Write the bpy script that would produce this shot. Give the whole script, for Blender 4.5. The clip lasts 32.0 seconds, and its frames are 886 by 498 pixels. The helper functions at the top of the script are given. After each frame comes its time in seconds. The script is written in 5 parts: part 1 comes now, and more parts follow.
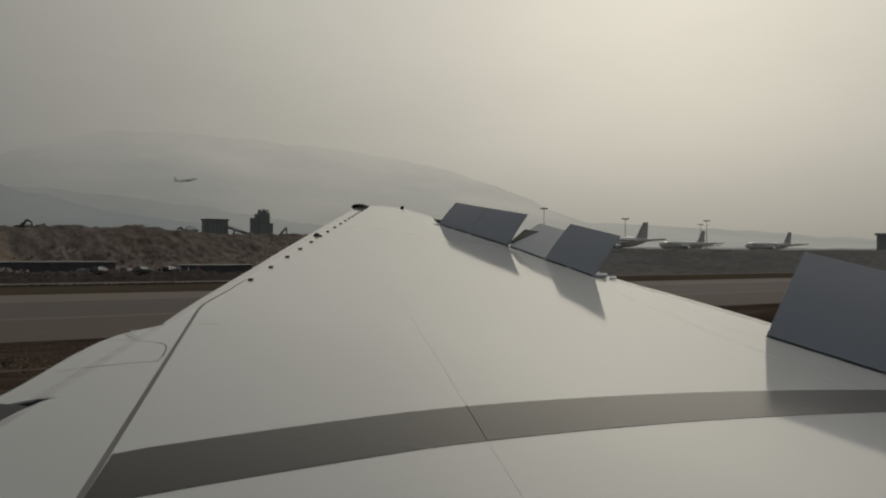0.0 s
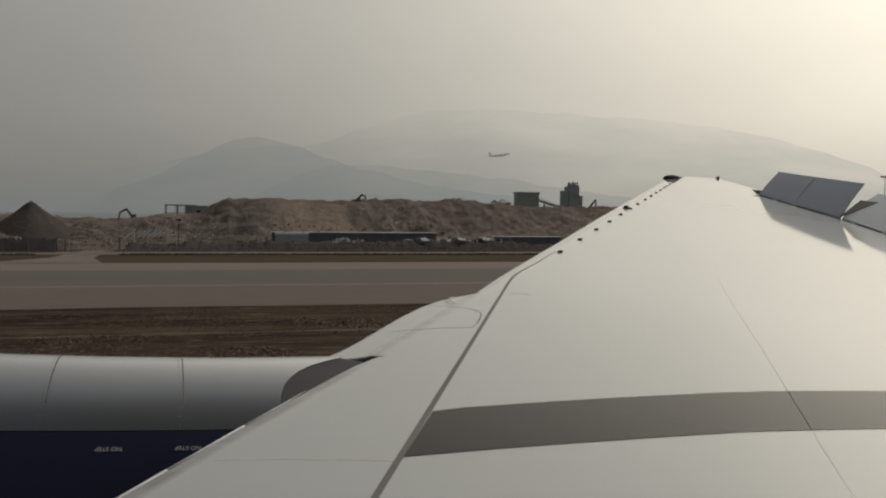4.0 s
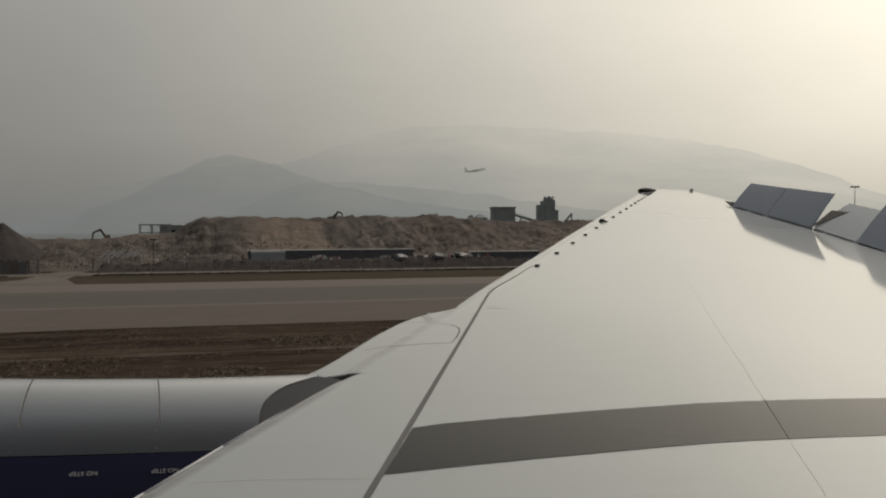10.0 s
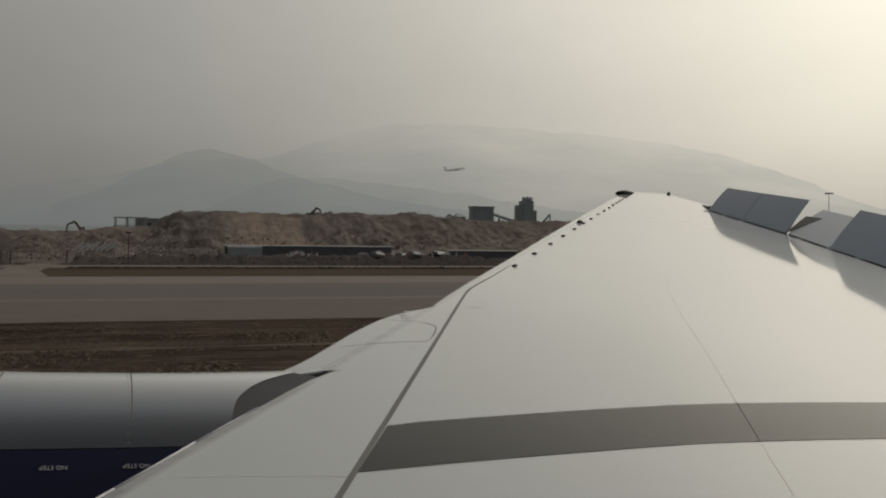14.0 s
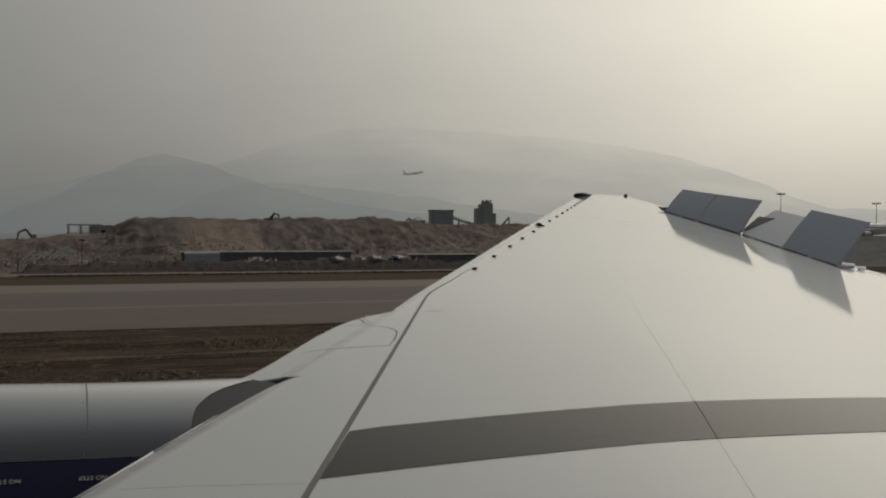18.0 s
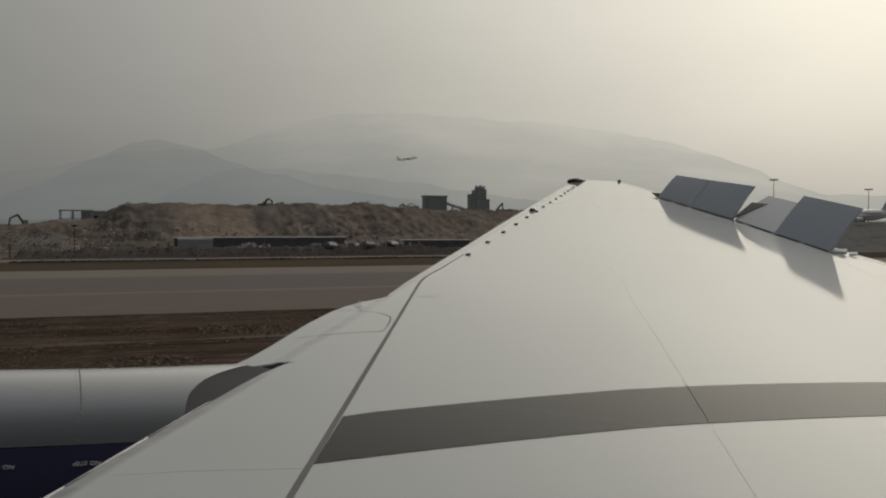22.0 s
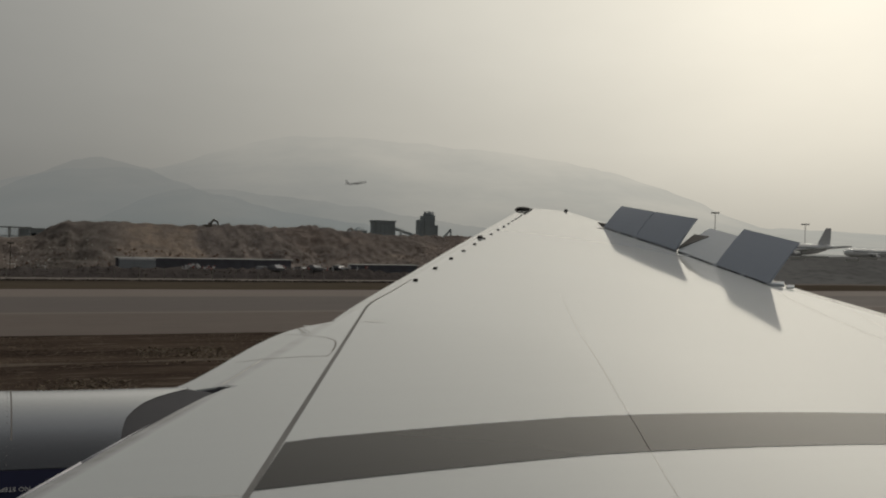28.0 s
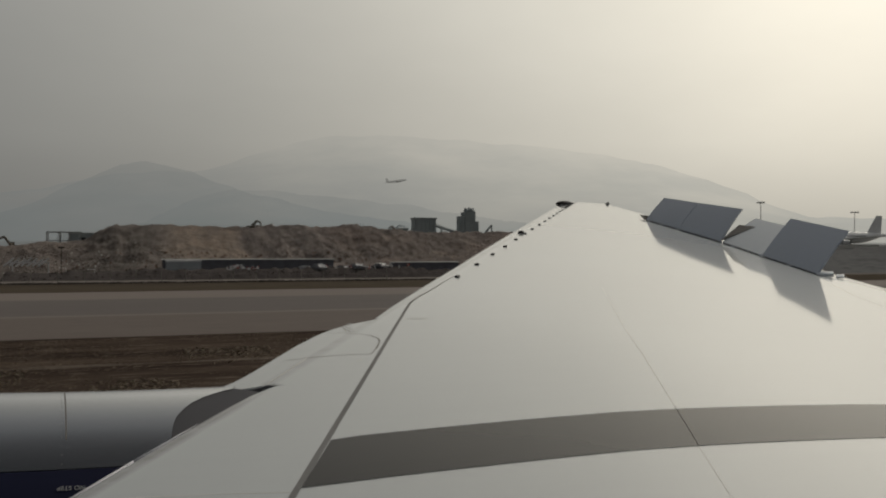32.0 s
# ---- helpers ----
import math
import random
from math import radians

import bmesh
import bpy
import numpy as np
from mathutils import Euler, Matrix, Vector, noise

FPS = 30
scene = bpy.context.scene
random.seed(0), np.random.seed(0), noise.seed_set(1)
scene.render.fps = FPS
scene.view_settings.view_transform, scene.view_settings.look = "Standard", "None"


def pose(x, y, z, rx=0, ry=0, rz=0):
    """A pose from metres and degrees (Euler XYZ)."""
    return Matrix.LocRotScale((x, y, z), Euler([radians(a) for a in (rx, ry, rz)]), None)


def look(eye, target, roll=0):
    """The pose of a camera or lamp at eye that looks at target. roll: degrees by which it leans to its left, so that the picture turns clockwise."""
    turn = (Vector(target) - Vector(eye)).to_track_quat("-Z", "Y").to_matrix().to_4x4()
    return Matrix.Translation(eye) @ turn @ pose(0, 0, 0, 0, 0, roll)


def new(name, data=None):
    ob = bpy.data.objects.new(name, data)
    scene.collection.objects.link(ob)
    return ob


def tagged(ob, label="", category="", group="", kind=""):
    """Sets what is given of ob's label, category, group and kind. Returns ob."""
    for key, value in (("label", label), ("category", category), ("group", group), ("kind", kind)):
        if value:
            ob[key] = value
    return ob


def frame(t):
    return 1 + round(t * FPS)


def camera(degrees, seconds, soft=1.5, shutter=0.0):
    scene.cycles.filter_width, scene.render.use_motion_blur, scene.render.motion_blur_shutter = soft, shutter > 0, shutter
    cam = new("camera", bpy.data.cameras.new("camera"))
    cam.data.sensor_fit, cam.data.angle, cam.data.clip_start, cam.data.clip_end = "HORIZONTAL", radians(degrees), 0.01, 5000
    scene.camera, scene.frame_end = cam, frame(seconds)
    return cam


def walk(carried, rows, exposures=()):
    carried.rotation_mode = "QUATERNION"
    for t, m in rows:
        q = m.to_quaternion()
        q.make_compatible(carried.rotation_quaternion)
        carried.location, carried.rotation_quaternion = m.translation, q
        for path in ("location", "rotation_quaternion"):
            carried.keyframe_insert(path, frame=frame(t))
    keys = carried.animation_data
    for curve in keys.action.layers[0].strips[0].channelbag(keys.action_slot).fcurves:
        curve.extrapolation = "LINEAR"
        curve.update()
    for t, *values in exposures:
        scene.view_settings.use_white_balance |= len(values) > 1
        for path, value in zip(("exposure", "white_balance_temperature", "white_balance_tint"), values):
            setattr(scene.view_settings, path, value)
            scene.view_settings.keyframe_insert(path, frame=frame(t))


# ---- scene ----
cam = camera(55.5, 32.0, soft=2.1)
PATH = [
    (0.0, pose(0, 0, 6.0, 90.08, -0.40, -35.00)),
    (0.5, pose(0, 0, 6.0, 90.66, -0.01, -34.30)),
    (1.0, pose(0, 0, 6.0, 91.22, 0.10, -32.53)),
    (1.5, pose(0, 0, 6.0, 91.07, 0.28, -28.30)),
    (2.0, pose(0, 0, 6.0, 90.94, 0.29, -22.03)),
    (2.5, pose(0, 0, 6.0, 90.35, 0.29, -19.05)),
    (3.0, pose(0, 0, 6.0, 89.51, 0.42, -17.68)),
    (3.5, pose(0, 0, 6.0, 88.63, 0.25, -15.33)),
    (4.0, pose(0, 0, 6.0, 88.04, -0.54, -14.20)),
    (4.5, pose(0, 0, 6.0, 88.30, -0.83, -14.52)),
    (6.5, pose(0, 0, 6.0, 88.76, -0.19, -15.33)),
    (7.0, pose(0, 0, 6.0, 88.70, 0.14, -15.56)),
    (7.5, pose(0, 0, 6.0, 88.88, 0.41, -15.65)),
    (8.0, pose(0, 0, 6.0, 89.16, 0.74, -15.77)),
    (8.5, pose(0, 0, 6.0, 89.16, 0.77, -15.85)),
    (9.0, pose(0, 0, 6.0, 88.89, 0.42, -15.72)),
    (9.5, pose(0, 0, 6.0, 88.90, 0.20, -15.67)),
    (10.0, pose(0, 0, 6.0, 89.11, 0.31, -15.77)),
    (10.5, pose(0, 0, 6.0, 89.56, 0.43, -16.11)),
    (11.0, pose(0, 0, 6.0, 89.69, 0.23, -16.46)),
    (11.5, pose(0, 0, 6.0, 89.54, 0.02, -16.58)),
    (12.0, pose(0, 0, 6.0, 89.83, 0.00, -16.70)),
    (12.5, pose(0, 0, 6.0, 90.18, -0.12, -16.71)),
    (13.0, pose(0, 0, 6.0, 90.29, -0.35, -16.91)),
    (13.5, pose(0, 0, 6.0, 89.79, -0.45, -17.00)),
    (14.0, pose(0, 0, 6.0, 89.02, -0.76, -17.25)),
    (14.5, pose(0, 0, 6.0, 88.90, -0.71, -18.13)),
    (16.5, pose(0, 0, 6.0, 88.81, 0.28, -18.90)),
    (17.0, pose(0, 0, 6.0, 88.73, 0.51, -18.93)),
    (17.5, pose(0, 0, 6.0, 88.99, 0.28, -19.26)),
    (18.0, pose(0, 0, 6.0, 89.29, -0.12, -19.98)),
    (18.5, pose(0, 0, 6.0, 89.12, -0.27, -20.31)),
    (19.0, pose(0, 0, 6.0, 89.11, 0.13, -20.32)),
    (19.5, pose(0, 0, 6.0, 89.05, 0.24, -20.27)),
    (20.0, pose(0, 0, 6.0, 89.06, 0.13, -19.98)),
    (20.5, pose(0, 0, 6.0, 89.30, 0.16, -20.05)),
    (21.0, pose(0, 0, 6.0, 89.25, -0.07, -20.18)),
    (21.5, pose(0, 0, 6.0, 88.99, -0.34, -20.27)),
    (22.0, pose(0, 0, 6.0, 88.32, -0.13, -20.42)),
    (22.5, pose(0, 0, 6.0, 88.34, 0.13, -20.48)),
    (23.0, pose(0, 0, 6.0, 88.57, -0.04, -20.45)),
    (23.5, pose(0, 0, 6.0, 88.80, -0.13, -20.65)),
    (24.0, pose(0, 0, 6.0, 88.94, -0.11, -20.87)),
    (24.5, pose(0, 0, 6.0, 89.10, -0.42, -20.92)),
    (25.0, pose(0, 0, 6.0, 89.42, -0.79, -21.70)),
    (25.5, pose(0, 0, 6.0, 89.56, -0.88, -23.00)),
    (27.5, pose(0, 0, 6.0, 89.97, -0.97, -23.75)),
    (28.0, pose(0, 0, 6.0, 90.11, -1.34, -23.96)),
    (28.5, pose(0, 0, 6.0, 90.26, -1.19, -24.05)),
    (29.0, pose(0, 0, 6.0, 90.12, -0.36, -23.42)),
    (29.5, pose(0, 0, 6.0, 89.55, 0.63, -22.44)),
    (30.0, pose(0, 0, 6.0, 89.63, 0.92, -21.50)),
    (30.5, pose(0, 0, 6.0, 89.99, 0.50, -21.62)),
    (31.0, pose(0, 0, 6.0, 89.93, -0.05, -21.49)),
    (31.5, pose(0, 0, 6.0, 89.90, -0.27, -21.48)),
    (32.0, pose(0, 0, 6.0, 89.83, -0.18, -21.16)),
]
EXPOSURES = [(0.0, -0.45, 6500, 10), (1.0, -0.3, 6500, 10), (2.0, 0.0, 6600, 10.5), (4.0, 0.2, 6650, 10.7), (8.0, 0.19, 6650, 10.7), (11.0, 0.13, 6600, 10.5), (14.0, 0.03, 6550, 10.3),
             (17.0, -0.06, 6500, 10), (21.0, -0.05, 6500, 10), (23.0, 0.02, 6500, 10), (25.0, 0.0, 6500, 10), (28.0, -0.05, 6500, 10), (32.0, -0.03, 6500, 10)]
walk(cam, PATH, EXPOSURES)

# ---- world, sun ----
SUN_AZ, SUN_EL = 62.0, 46.0   # azimuth from +y towards +x, elevation, degrees: a veiled sun
GLOW_AZ, GLOW_EL = 50.5, 14.5   # the brightest haze, low under the sun
SUN_DIR = Vector((math.sin(radians(SUN_AZ)) * math.cos(radians(SUN_EL)),
                  math.cos(radians(SUN_AZ)) * math.cos(radians(SUN_EL)), math.sin(radians(SUN_EL))))
GLOW_DIR = Vector((math.sin(radians(GLOW_AZ)) * math.cos(radians(GLOW_EL)),
                   math.cos(radians(GLOW_AZ)) * math.cos(radians(GLOW_EL)), math.sin(radians(GLOW_EL))))


class Nodes:
    """Short way to write node trees."""

    def __init__(self, tree):
        self.t = tree
        tree.nodes.clear()

    def n(self, kind, props=(), **inputs):
        node = self.t.nodes.new(kind)
        for k, v in props:
            if k == "operation":
                node.operation = v
            elif k == "use_clamp":
                node.use_clamp = v
            elif k == "data_type":
                node.data_type = v
            elif k == "blend_type":
                node.blend_type = v
        for k, v in inputs.items():
            sock = node.inputs[int(k[1:])] if k[0] == "i" and k[1:].isdigit() else node.inputs[k.replace("_", " ")]
            if isinstance(v, bpy.types.NodeSocket):
                self.t.links.new(v, sock)
            else:
                sock.default_value = v
        return node

    def math(self, op, a, b=0.0, clamp=False):
        return self.n("ShaderNodeMath", (("operation", op), ("use_clamp", clamp)), i0=a, i1=b).outputs[0]

    def mix(self, fac, a, b, mode="MIX"):
        node = self.n("ShaderNodeMix", (("data_type", "RGBA"), ("blend_type", mode)), i0=fac, i6=a, i7=b)
        return node.outputs[2]

    def ramp(self, fac, stops):
        node = self.n("ShaderNodeValToRGB", i0=fac)
        cr = node.color_ramp
        while len(cr.elements) < len(stops):
            cr.elements.new(0.5)
        for e, (p, c) in zip(cr.elements, stops):
            e.position, e.color = p, (*c, 1) if len(c) == 3 else c
        return node.outputs[0]

    def noise(self, vec, scale, detail=4.0, rough=0.55):
        return self.n("ShaderNodeTexNoise", Vector=vec, Scale=scale, Detail=detail, Roughness=rough).outputs[0]


def build_world():
    w = bpy.data.worlds.new("hazy_sky")
    w.use_nodes = True
    scene.world = w
    k = Nodes(w.node_tree)
    sky = k.n("ShaderNodeTexSky")
    sky.sky_type, sky.sun_disc, sky.dust_density, sky.air_density = "NISHITA", False, 8.0, 1.5
    sky.sun_elevation, sky.sun_rotation = radians(SUN_EL), radians(SUN_AZ)
    way = k.n("ShaderNodeTexCoord").outputs["Generated"]
    dot = k.n("ShaderNodeVectorMath", (("operation", "DOT_PRODUCT"),), i0=way, i1=GLOW_DIR).outputs["Value"]
    up = k.n("ShaderNodeSeparateXYZ", i0=way).outputs[2]
    near = k.math("MAXIMUM", dot, 0.0)
    wide = k.math("POWER", near, HAZE_WIDE)
    tight = k.math("POWER", near, HAZE_TIGHT)
    lift = k.ramp(up, [(p, (q * (1 - 0.10 * w), q * (1 - 0.02 * w), q * (1 + 0.16 * w))) for p, q, w in HAZE_LIFT])
    haze = k.mix(wide, (*HAZE_BASE, 1), (*HAZE_GLOW, 1))
    haze = k.mix(k.math("MULTIPLY", tight, 0.35), haze, (*HAZE_CORE, 1))
    haze = k.n("ShaderNodeVectorMath", (("operation", "MULTIPLY"),), i0=haze, i1=lift).outputs[0]
    cloud = k.noise(k.n("ShaderNodeMapping", i0=way, Scale=(1.0, 1.0, 2.2)).outputs[0], 3.5, 5.0)
    cloud = k.math("MULTIPLY_ADD", cloud, 0.16)
    cloud.node.inputs[2].default_value = 0.92
    haze = k.n("ShaderNodeVectorMath", (("operation", "SCALE"),), i0=haze, Scale=cloud).outputs[0]
    a = k.n("ShaderNodeBackground", Color=haze, Strength=1.0).outputs[0]
    b = k.n("ShaderNodeBackground", Color=sky.outputs[0], Strength=0.05).outputs[0]
    both = k.n("ShaderNodeMixShader", i0=0.03, i1=a, i2=b).outputs[0]
    k.n("ShaderNodeOutputWorld", Surface=both)


HAZE_BASE, HAZE_GLOW, HAZE_CORE = (0.262, 0.263, 0.250), (0.870, 0.828, 0.715), (1.50, 1.38, 1.14)
HAZE_WIDE, HAZE_TIGHT = 4.2, 34.0
HAZE_LIFT = ((0.0, 0.56, 0), (0.12, 0.81, 0), (0.30, 1.02, 0), (0.40, 0.88, 0), (0.50, 0.74, 0), (0.70, 0.52, 0.3), (0.86, 0.33, 0.5), (0.94, 0.15, 0.5), (1.0, 0.07, 0.5))   # height, brightness, blueness
build_world()
sun = new("sun", bpy.data.lights.new("sun", "SUN"))
sun.data.energy, sun.data.angle, sun.data.color = 1.4, radians(14), (1.0, 0.93, 0.82)
sun.matrix_world = look(SUN_DIR * 100, (0, 0, 0))


# ---- materials ----
def surface(name, colour, rough=0.5, metal=0.0, spread=0.12, grain=8.0, coarse=0.7, bump=0.0, bump_scale=40.0, coat=0.0, spec=0.5, two=None, dirt=0.0):
    """A painted or plain surface with variation at two scales."""
    m = bpy.data.materials.new(name)
    m.use_nodes = True
    k = Nodes(m.node_tree)
    p = k.n("ShaderNodeTexCoord").outputs["Object"]
    fine, big = k.noise(p, grain, 5.0), k.noise(p, coarse, 3.0)
    c2 = two or tuple(v * (1 - 2.2 * spread) for v in colour)
    col = k.mix(k.math("MULTIPLY", k.ramp(big, ((0.35, (0, 0, 0)), (0.68, (1, 1, 1)))), 0.8 if two else 0.5), (*colour, 1), (*c2, 1))
    shade = k.math("MULTIPLY_ADD", fine, 2 * spread)
    shade.node.inputs[2].default_value = 1 - spread
    col = k.n("ShaderNodeVectorMath", (("operation", "SCALE"),), i0=col, Scale=shade).outputs[0]
    r = k.math("MULTIPLY_ADD", k.math("ADD", fine, big), 0.14)
    r.node.inputs[2].default_value = rough - 0.14
    b = k.n("ShaderNodeBsdfPrincipled", Base_Color=col, Roughness=r, Metallic=metal, Coat_Weight=coat, Coat_Roughness=0.12)
    b.inputs["Specular IOR Level"].default_value = spec
    if bump:
        h = k.noise(p, bump_scale, 6.0)
        k.t.links.new(k.n("ShaderNodeBump", Height=h, Strength=bump, Distance=0.05).outputs[0], b.inputs["Normal"])
    k.n("ShaderNodeOutputMaterial", Surface=b.outputs[0])
    return m


def wing_paint(name, colour, rough, streak=0.05, spec=0.5, metal=0.0, edge_streak=0.0, coat=0.0, coat_rough=0.1, coat_ior=1.5, ripple=0.05):
    """Aircraft paint: faint streaks along the flow, faint blotches, tiny ripples."""
    m = bpy.data.materials.new(name)
    m.use_nodes = True
    k = Nodes(m.node_tree)
    p = k.n("ShaderNodeTexCoord").outputs["Object"]
    along = k.n("ShaderNodeMapping", i0=p, Scale=(0.25, 3.0, 1.0)).outputs[0]
    s1, s2, s3 = k.noise(along, 2.0, 6.0), k.noise(p, 0.45, 3.0), k.noise(p, 30.0, 3.0)
    v = k.math("MULTIPLY_ADD", s1, 2 * streak)
    v.node.inputs[2].default_value = 1 - streak
    v2 = k.math("MULTIPLY_ADD", s2, streak)
    v2.node.inputs[2].default_value = 1 - 0.5 * streak
    col = k.n("ShaderNodeVectorMath", (("operation", "SCALE"),), i0=(*colour,), Scale=k.math("MULTIPLY", v, v2)).outputs[0]
    if edge_streak:
        # a darker grey streak that runs along the leading edge, weaker outboard
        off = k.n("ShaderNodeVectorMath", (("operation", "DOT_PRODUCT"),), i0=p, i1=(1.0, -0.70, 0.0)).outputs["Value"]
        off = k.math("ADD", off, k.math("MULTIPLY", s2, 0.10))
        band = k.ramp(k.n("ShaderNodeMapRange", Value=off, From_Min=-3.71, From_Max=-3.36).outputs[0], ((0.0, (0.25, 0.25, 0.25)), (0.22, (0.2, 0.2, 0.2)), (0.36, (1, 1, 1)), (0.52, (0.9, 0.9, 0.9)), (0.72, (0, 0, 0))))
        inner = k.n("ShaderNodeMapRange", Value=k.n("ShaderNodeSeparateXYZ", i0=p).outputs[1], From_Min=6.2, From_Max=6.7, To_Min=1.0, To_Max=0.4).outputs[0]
        col = k.mix(k.math("MULTIPLY", k.math("MULTIPLY", k.math("MULTIPLY", band, inner), s1), edge_streak, True), col, (0.13, 0.12, 0.12, 1))
    r = k.math("MULTIPLY_ADD", k.math("ADD", s2, s1), 0.06)
    r.node.inputs[2].default_value = rough - 0.06
    b = k.n("ShaderNodeBsdfPrincipled", Base_Color=col, Roughness=r, Metallic=metal)
    b.inputs["Specular IOR Level"].default_value = spec
    b.inputs["Coat Weight"].default_value, b.inputs["Coat Roughness"].default_value = coat, coat_rough
    b.inputs["Coat IOR"].default_value = coat_ior
    h = k.math("ADD", k.noise(p, 1.3, 2.0), k.math("MULTIPLY", s3, 0.02))
    k.t.links.new(k.n("ShaderNodeBump", Height=h, Strength=ripple, Distance=0.02).outputs[0], b.inputs["Normal"])
    k.n("ShaderNodeOutputMaterial", Surface=b.outputs[0])
    return m


def ground_mat(name, a, b2, c, scale=0.05, fine=1.5, stretch=(1, 1, 1), rough=0.9, bump=0.4, spec=0.0, band=(0.48, 0.66)):
    """Earth, grass or asphalt: three colours blended at two scales, with relief."""
    m = bpy.data.materials.new(name)
    m.use_nodes = True
    k = Nodes(m.node_tree)
    p = k.n("ShaderNodeTexCoord").outputs["Object"]
    q = k.n("ShaderNodeMapping", i0=p, Scale=stretch).outputs[0]
    n1, n2 = k.noise(q, scale, 6.0, 0.6), k.noise(q, fine, 5.0, 0.65)
    col = k.mix(k.ramp(n1, ((0.38, (0, 0, 0)), (0.62, (1, 1, 1)))), (*a, 1), (*b2, 1))
    col = k.mix(k.ramp(n2, ((band[0], (0, 0, 0)), (band[1], (0.8, 0.8, 0.8)))), col, (*c, 1))
    bs = k.n("ShaderNodeBsdfPrincipled", Base_Color=col, Roughness=rough)
    bs.inputs["Specular IOR Level"].default_value = spec
    k.t.links.new(k.n("ShaderNodeBump", Height=n2, Strength=bump, Distance=0.3).outputs[0], bs.inputs["Normal"])
    k.n("ShaderNodeOutputMaterial", Surface=bs.outputs[0])
    return m


def earth_mat():
    """Tipped soil: tan faces, brown slips, dark rubbly patches, with runnels down the slope."""
    m = bpy.data.materials.new("bare_earth")
    m.use_nodes = True
    k = Nodes(m.node_tree)
    p = k.n("ShaderNodeTexCoord").outputs["Object"]
    run = k.n("ShaderNodeMapping", i0=p, Scale=(0.55, 0.04, 0.09)).outputs[0]
    big, mid, fine, rill = k.noise(p, 0.028, 4.0), k.noise(p, 0.07, 6.0, 0.65), k.noise(p, 0.55, 8.0, 0.72), k.noise(run, 1.0, 6.0)
    col = k.mix(k.ramp(big, ((0.40, (0, 0, 0)), (0.60, (1, 1, 1)))), (0.196, 0.160, 0.142, 1), (0.254, 0.210, 0.182, 1))
    col = k.mix(k.ramp(mid, ((0.45, (0, 0, 0)), (0.56, (0.95, 0.95, 0.95)))), col, (0.165, 0.143, 0.133, 1))
    col = k.mix(k.ramp(rill, ((0.44, (0, 0, 0)), (0.66, (0.3, 0.3, 0.3)))), col, (0.255, 0.214, 0.184, 1))
    # a clean tan slip face, and a dark cut of rock beside it
    px = k.math("ADD", k.n("ShaderNodeSeparateXYZ", i0=p).outputs[0], k.math("MULTIPLY", k.math("SUBTRACT", mid, 0.5), 22.0))
    along = k.n("ShaderNodeMapRange", Value=px, From_Min=-12.0, From_Max=60.0).outputs[0]
    slip = k.ramp(along, ((0.0, (0, 0, 0)), (0.29, (0, 0, 0)), (0.36, (1, 1, 1)), (0.54, (1, 1, 1)), (0.59, (0, 0, 0)), (1.0, (0, 0, 0))))
    cut = k.ramp(along, ((0.0, (0, 0, 0)), (0.55, (0, 0, 0)), (0.60, (1, 1, 1)), (0.80, (1, 1, 1)), (0.88, (0, 0, 0)), (1.0, (0, 0, 0))))
    loam = k.ramp(along, ((0.0, (0.5, 0.5, 0.5)), (0.10, (1, 1, 1)), (0.28, (1, 1, 1)), (0.36, (0, 0, 0)), (1.0, (0, 0, 0))))
    streak = k.ramp(rill, ((0.40, (0.0, 0.0, 0.0)), (0.62, (1, 1, 1))))
    col = k.mix(k.math("MULTIPLY", slip, 0.75), col, k.mix(streak, (0.232, 0.186, 0.148, 1), (0.285, 0.230, 0.182, 1)))
    col = k.mix(k.math("MULTIPLY", loam, 0.85), col, k.mix(streak, (0.135, 0.124, 0.113, 1), (0.178, 0.158, 0.144, 1)))
    col = k.mix(k.math("MULTIPLY", cut, 0.9), col, k.mix(streak, (0.130, 0.116, 0.112, 1), (0.235, 0.204, 0.186, 1)))
    col = k.mix(k.ramp(fine, ((0.48, (0, 0, 0)), (0.60, (0.75, 0.75, 0.75)))), col, (0.150, 0.129, 0.119, 1))
    speck = k.noise(p, 1.7, 6.0, 0.7)
    col = k.mix(k.ramp(speck, ((0.56, (0, 0, 0)), (0.66, (0.6, 0.6, 0.6)))), col, (0.275, 0.235, 0.205, 1))
    col = k.mix(k.ramp(speck, ((0.36, (0.7, 0.7, 0.7)), (0.44, (0, 0, 0)))), col, (0.085, 0.075, 0.070, 1))
    damp = k.ramp(k.noise(p, 0.11, 5.0), ((0.50, (0, 0, 0)), (0.60, (0.6, 0.6, 0.6))))
    col = k.mix(damp, col, (0.128, 0.112, 0.104, 1))
    bs = k.n("ShaderNodeBsdfPrincipled", Base_Color=col, Roughness=0.95)
    bs.inputs["Specular IOR Level"].default_value = 0.03
    rel = k.math("ADD", k.math("MULTIPLY", mid, 2.0), fine)
    k.t.links.new(k.n("ShaderNodeBump", Height=rel, Strength=0.9, Distance=0.9).outputs[0], bs.inputs["Normal"])
    k.n("ShaderNodeOutputMaterial", Surface=bs.outputs[0])
    return m


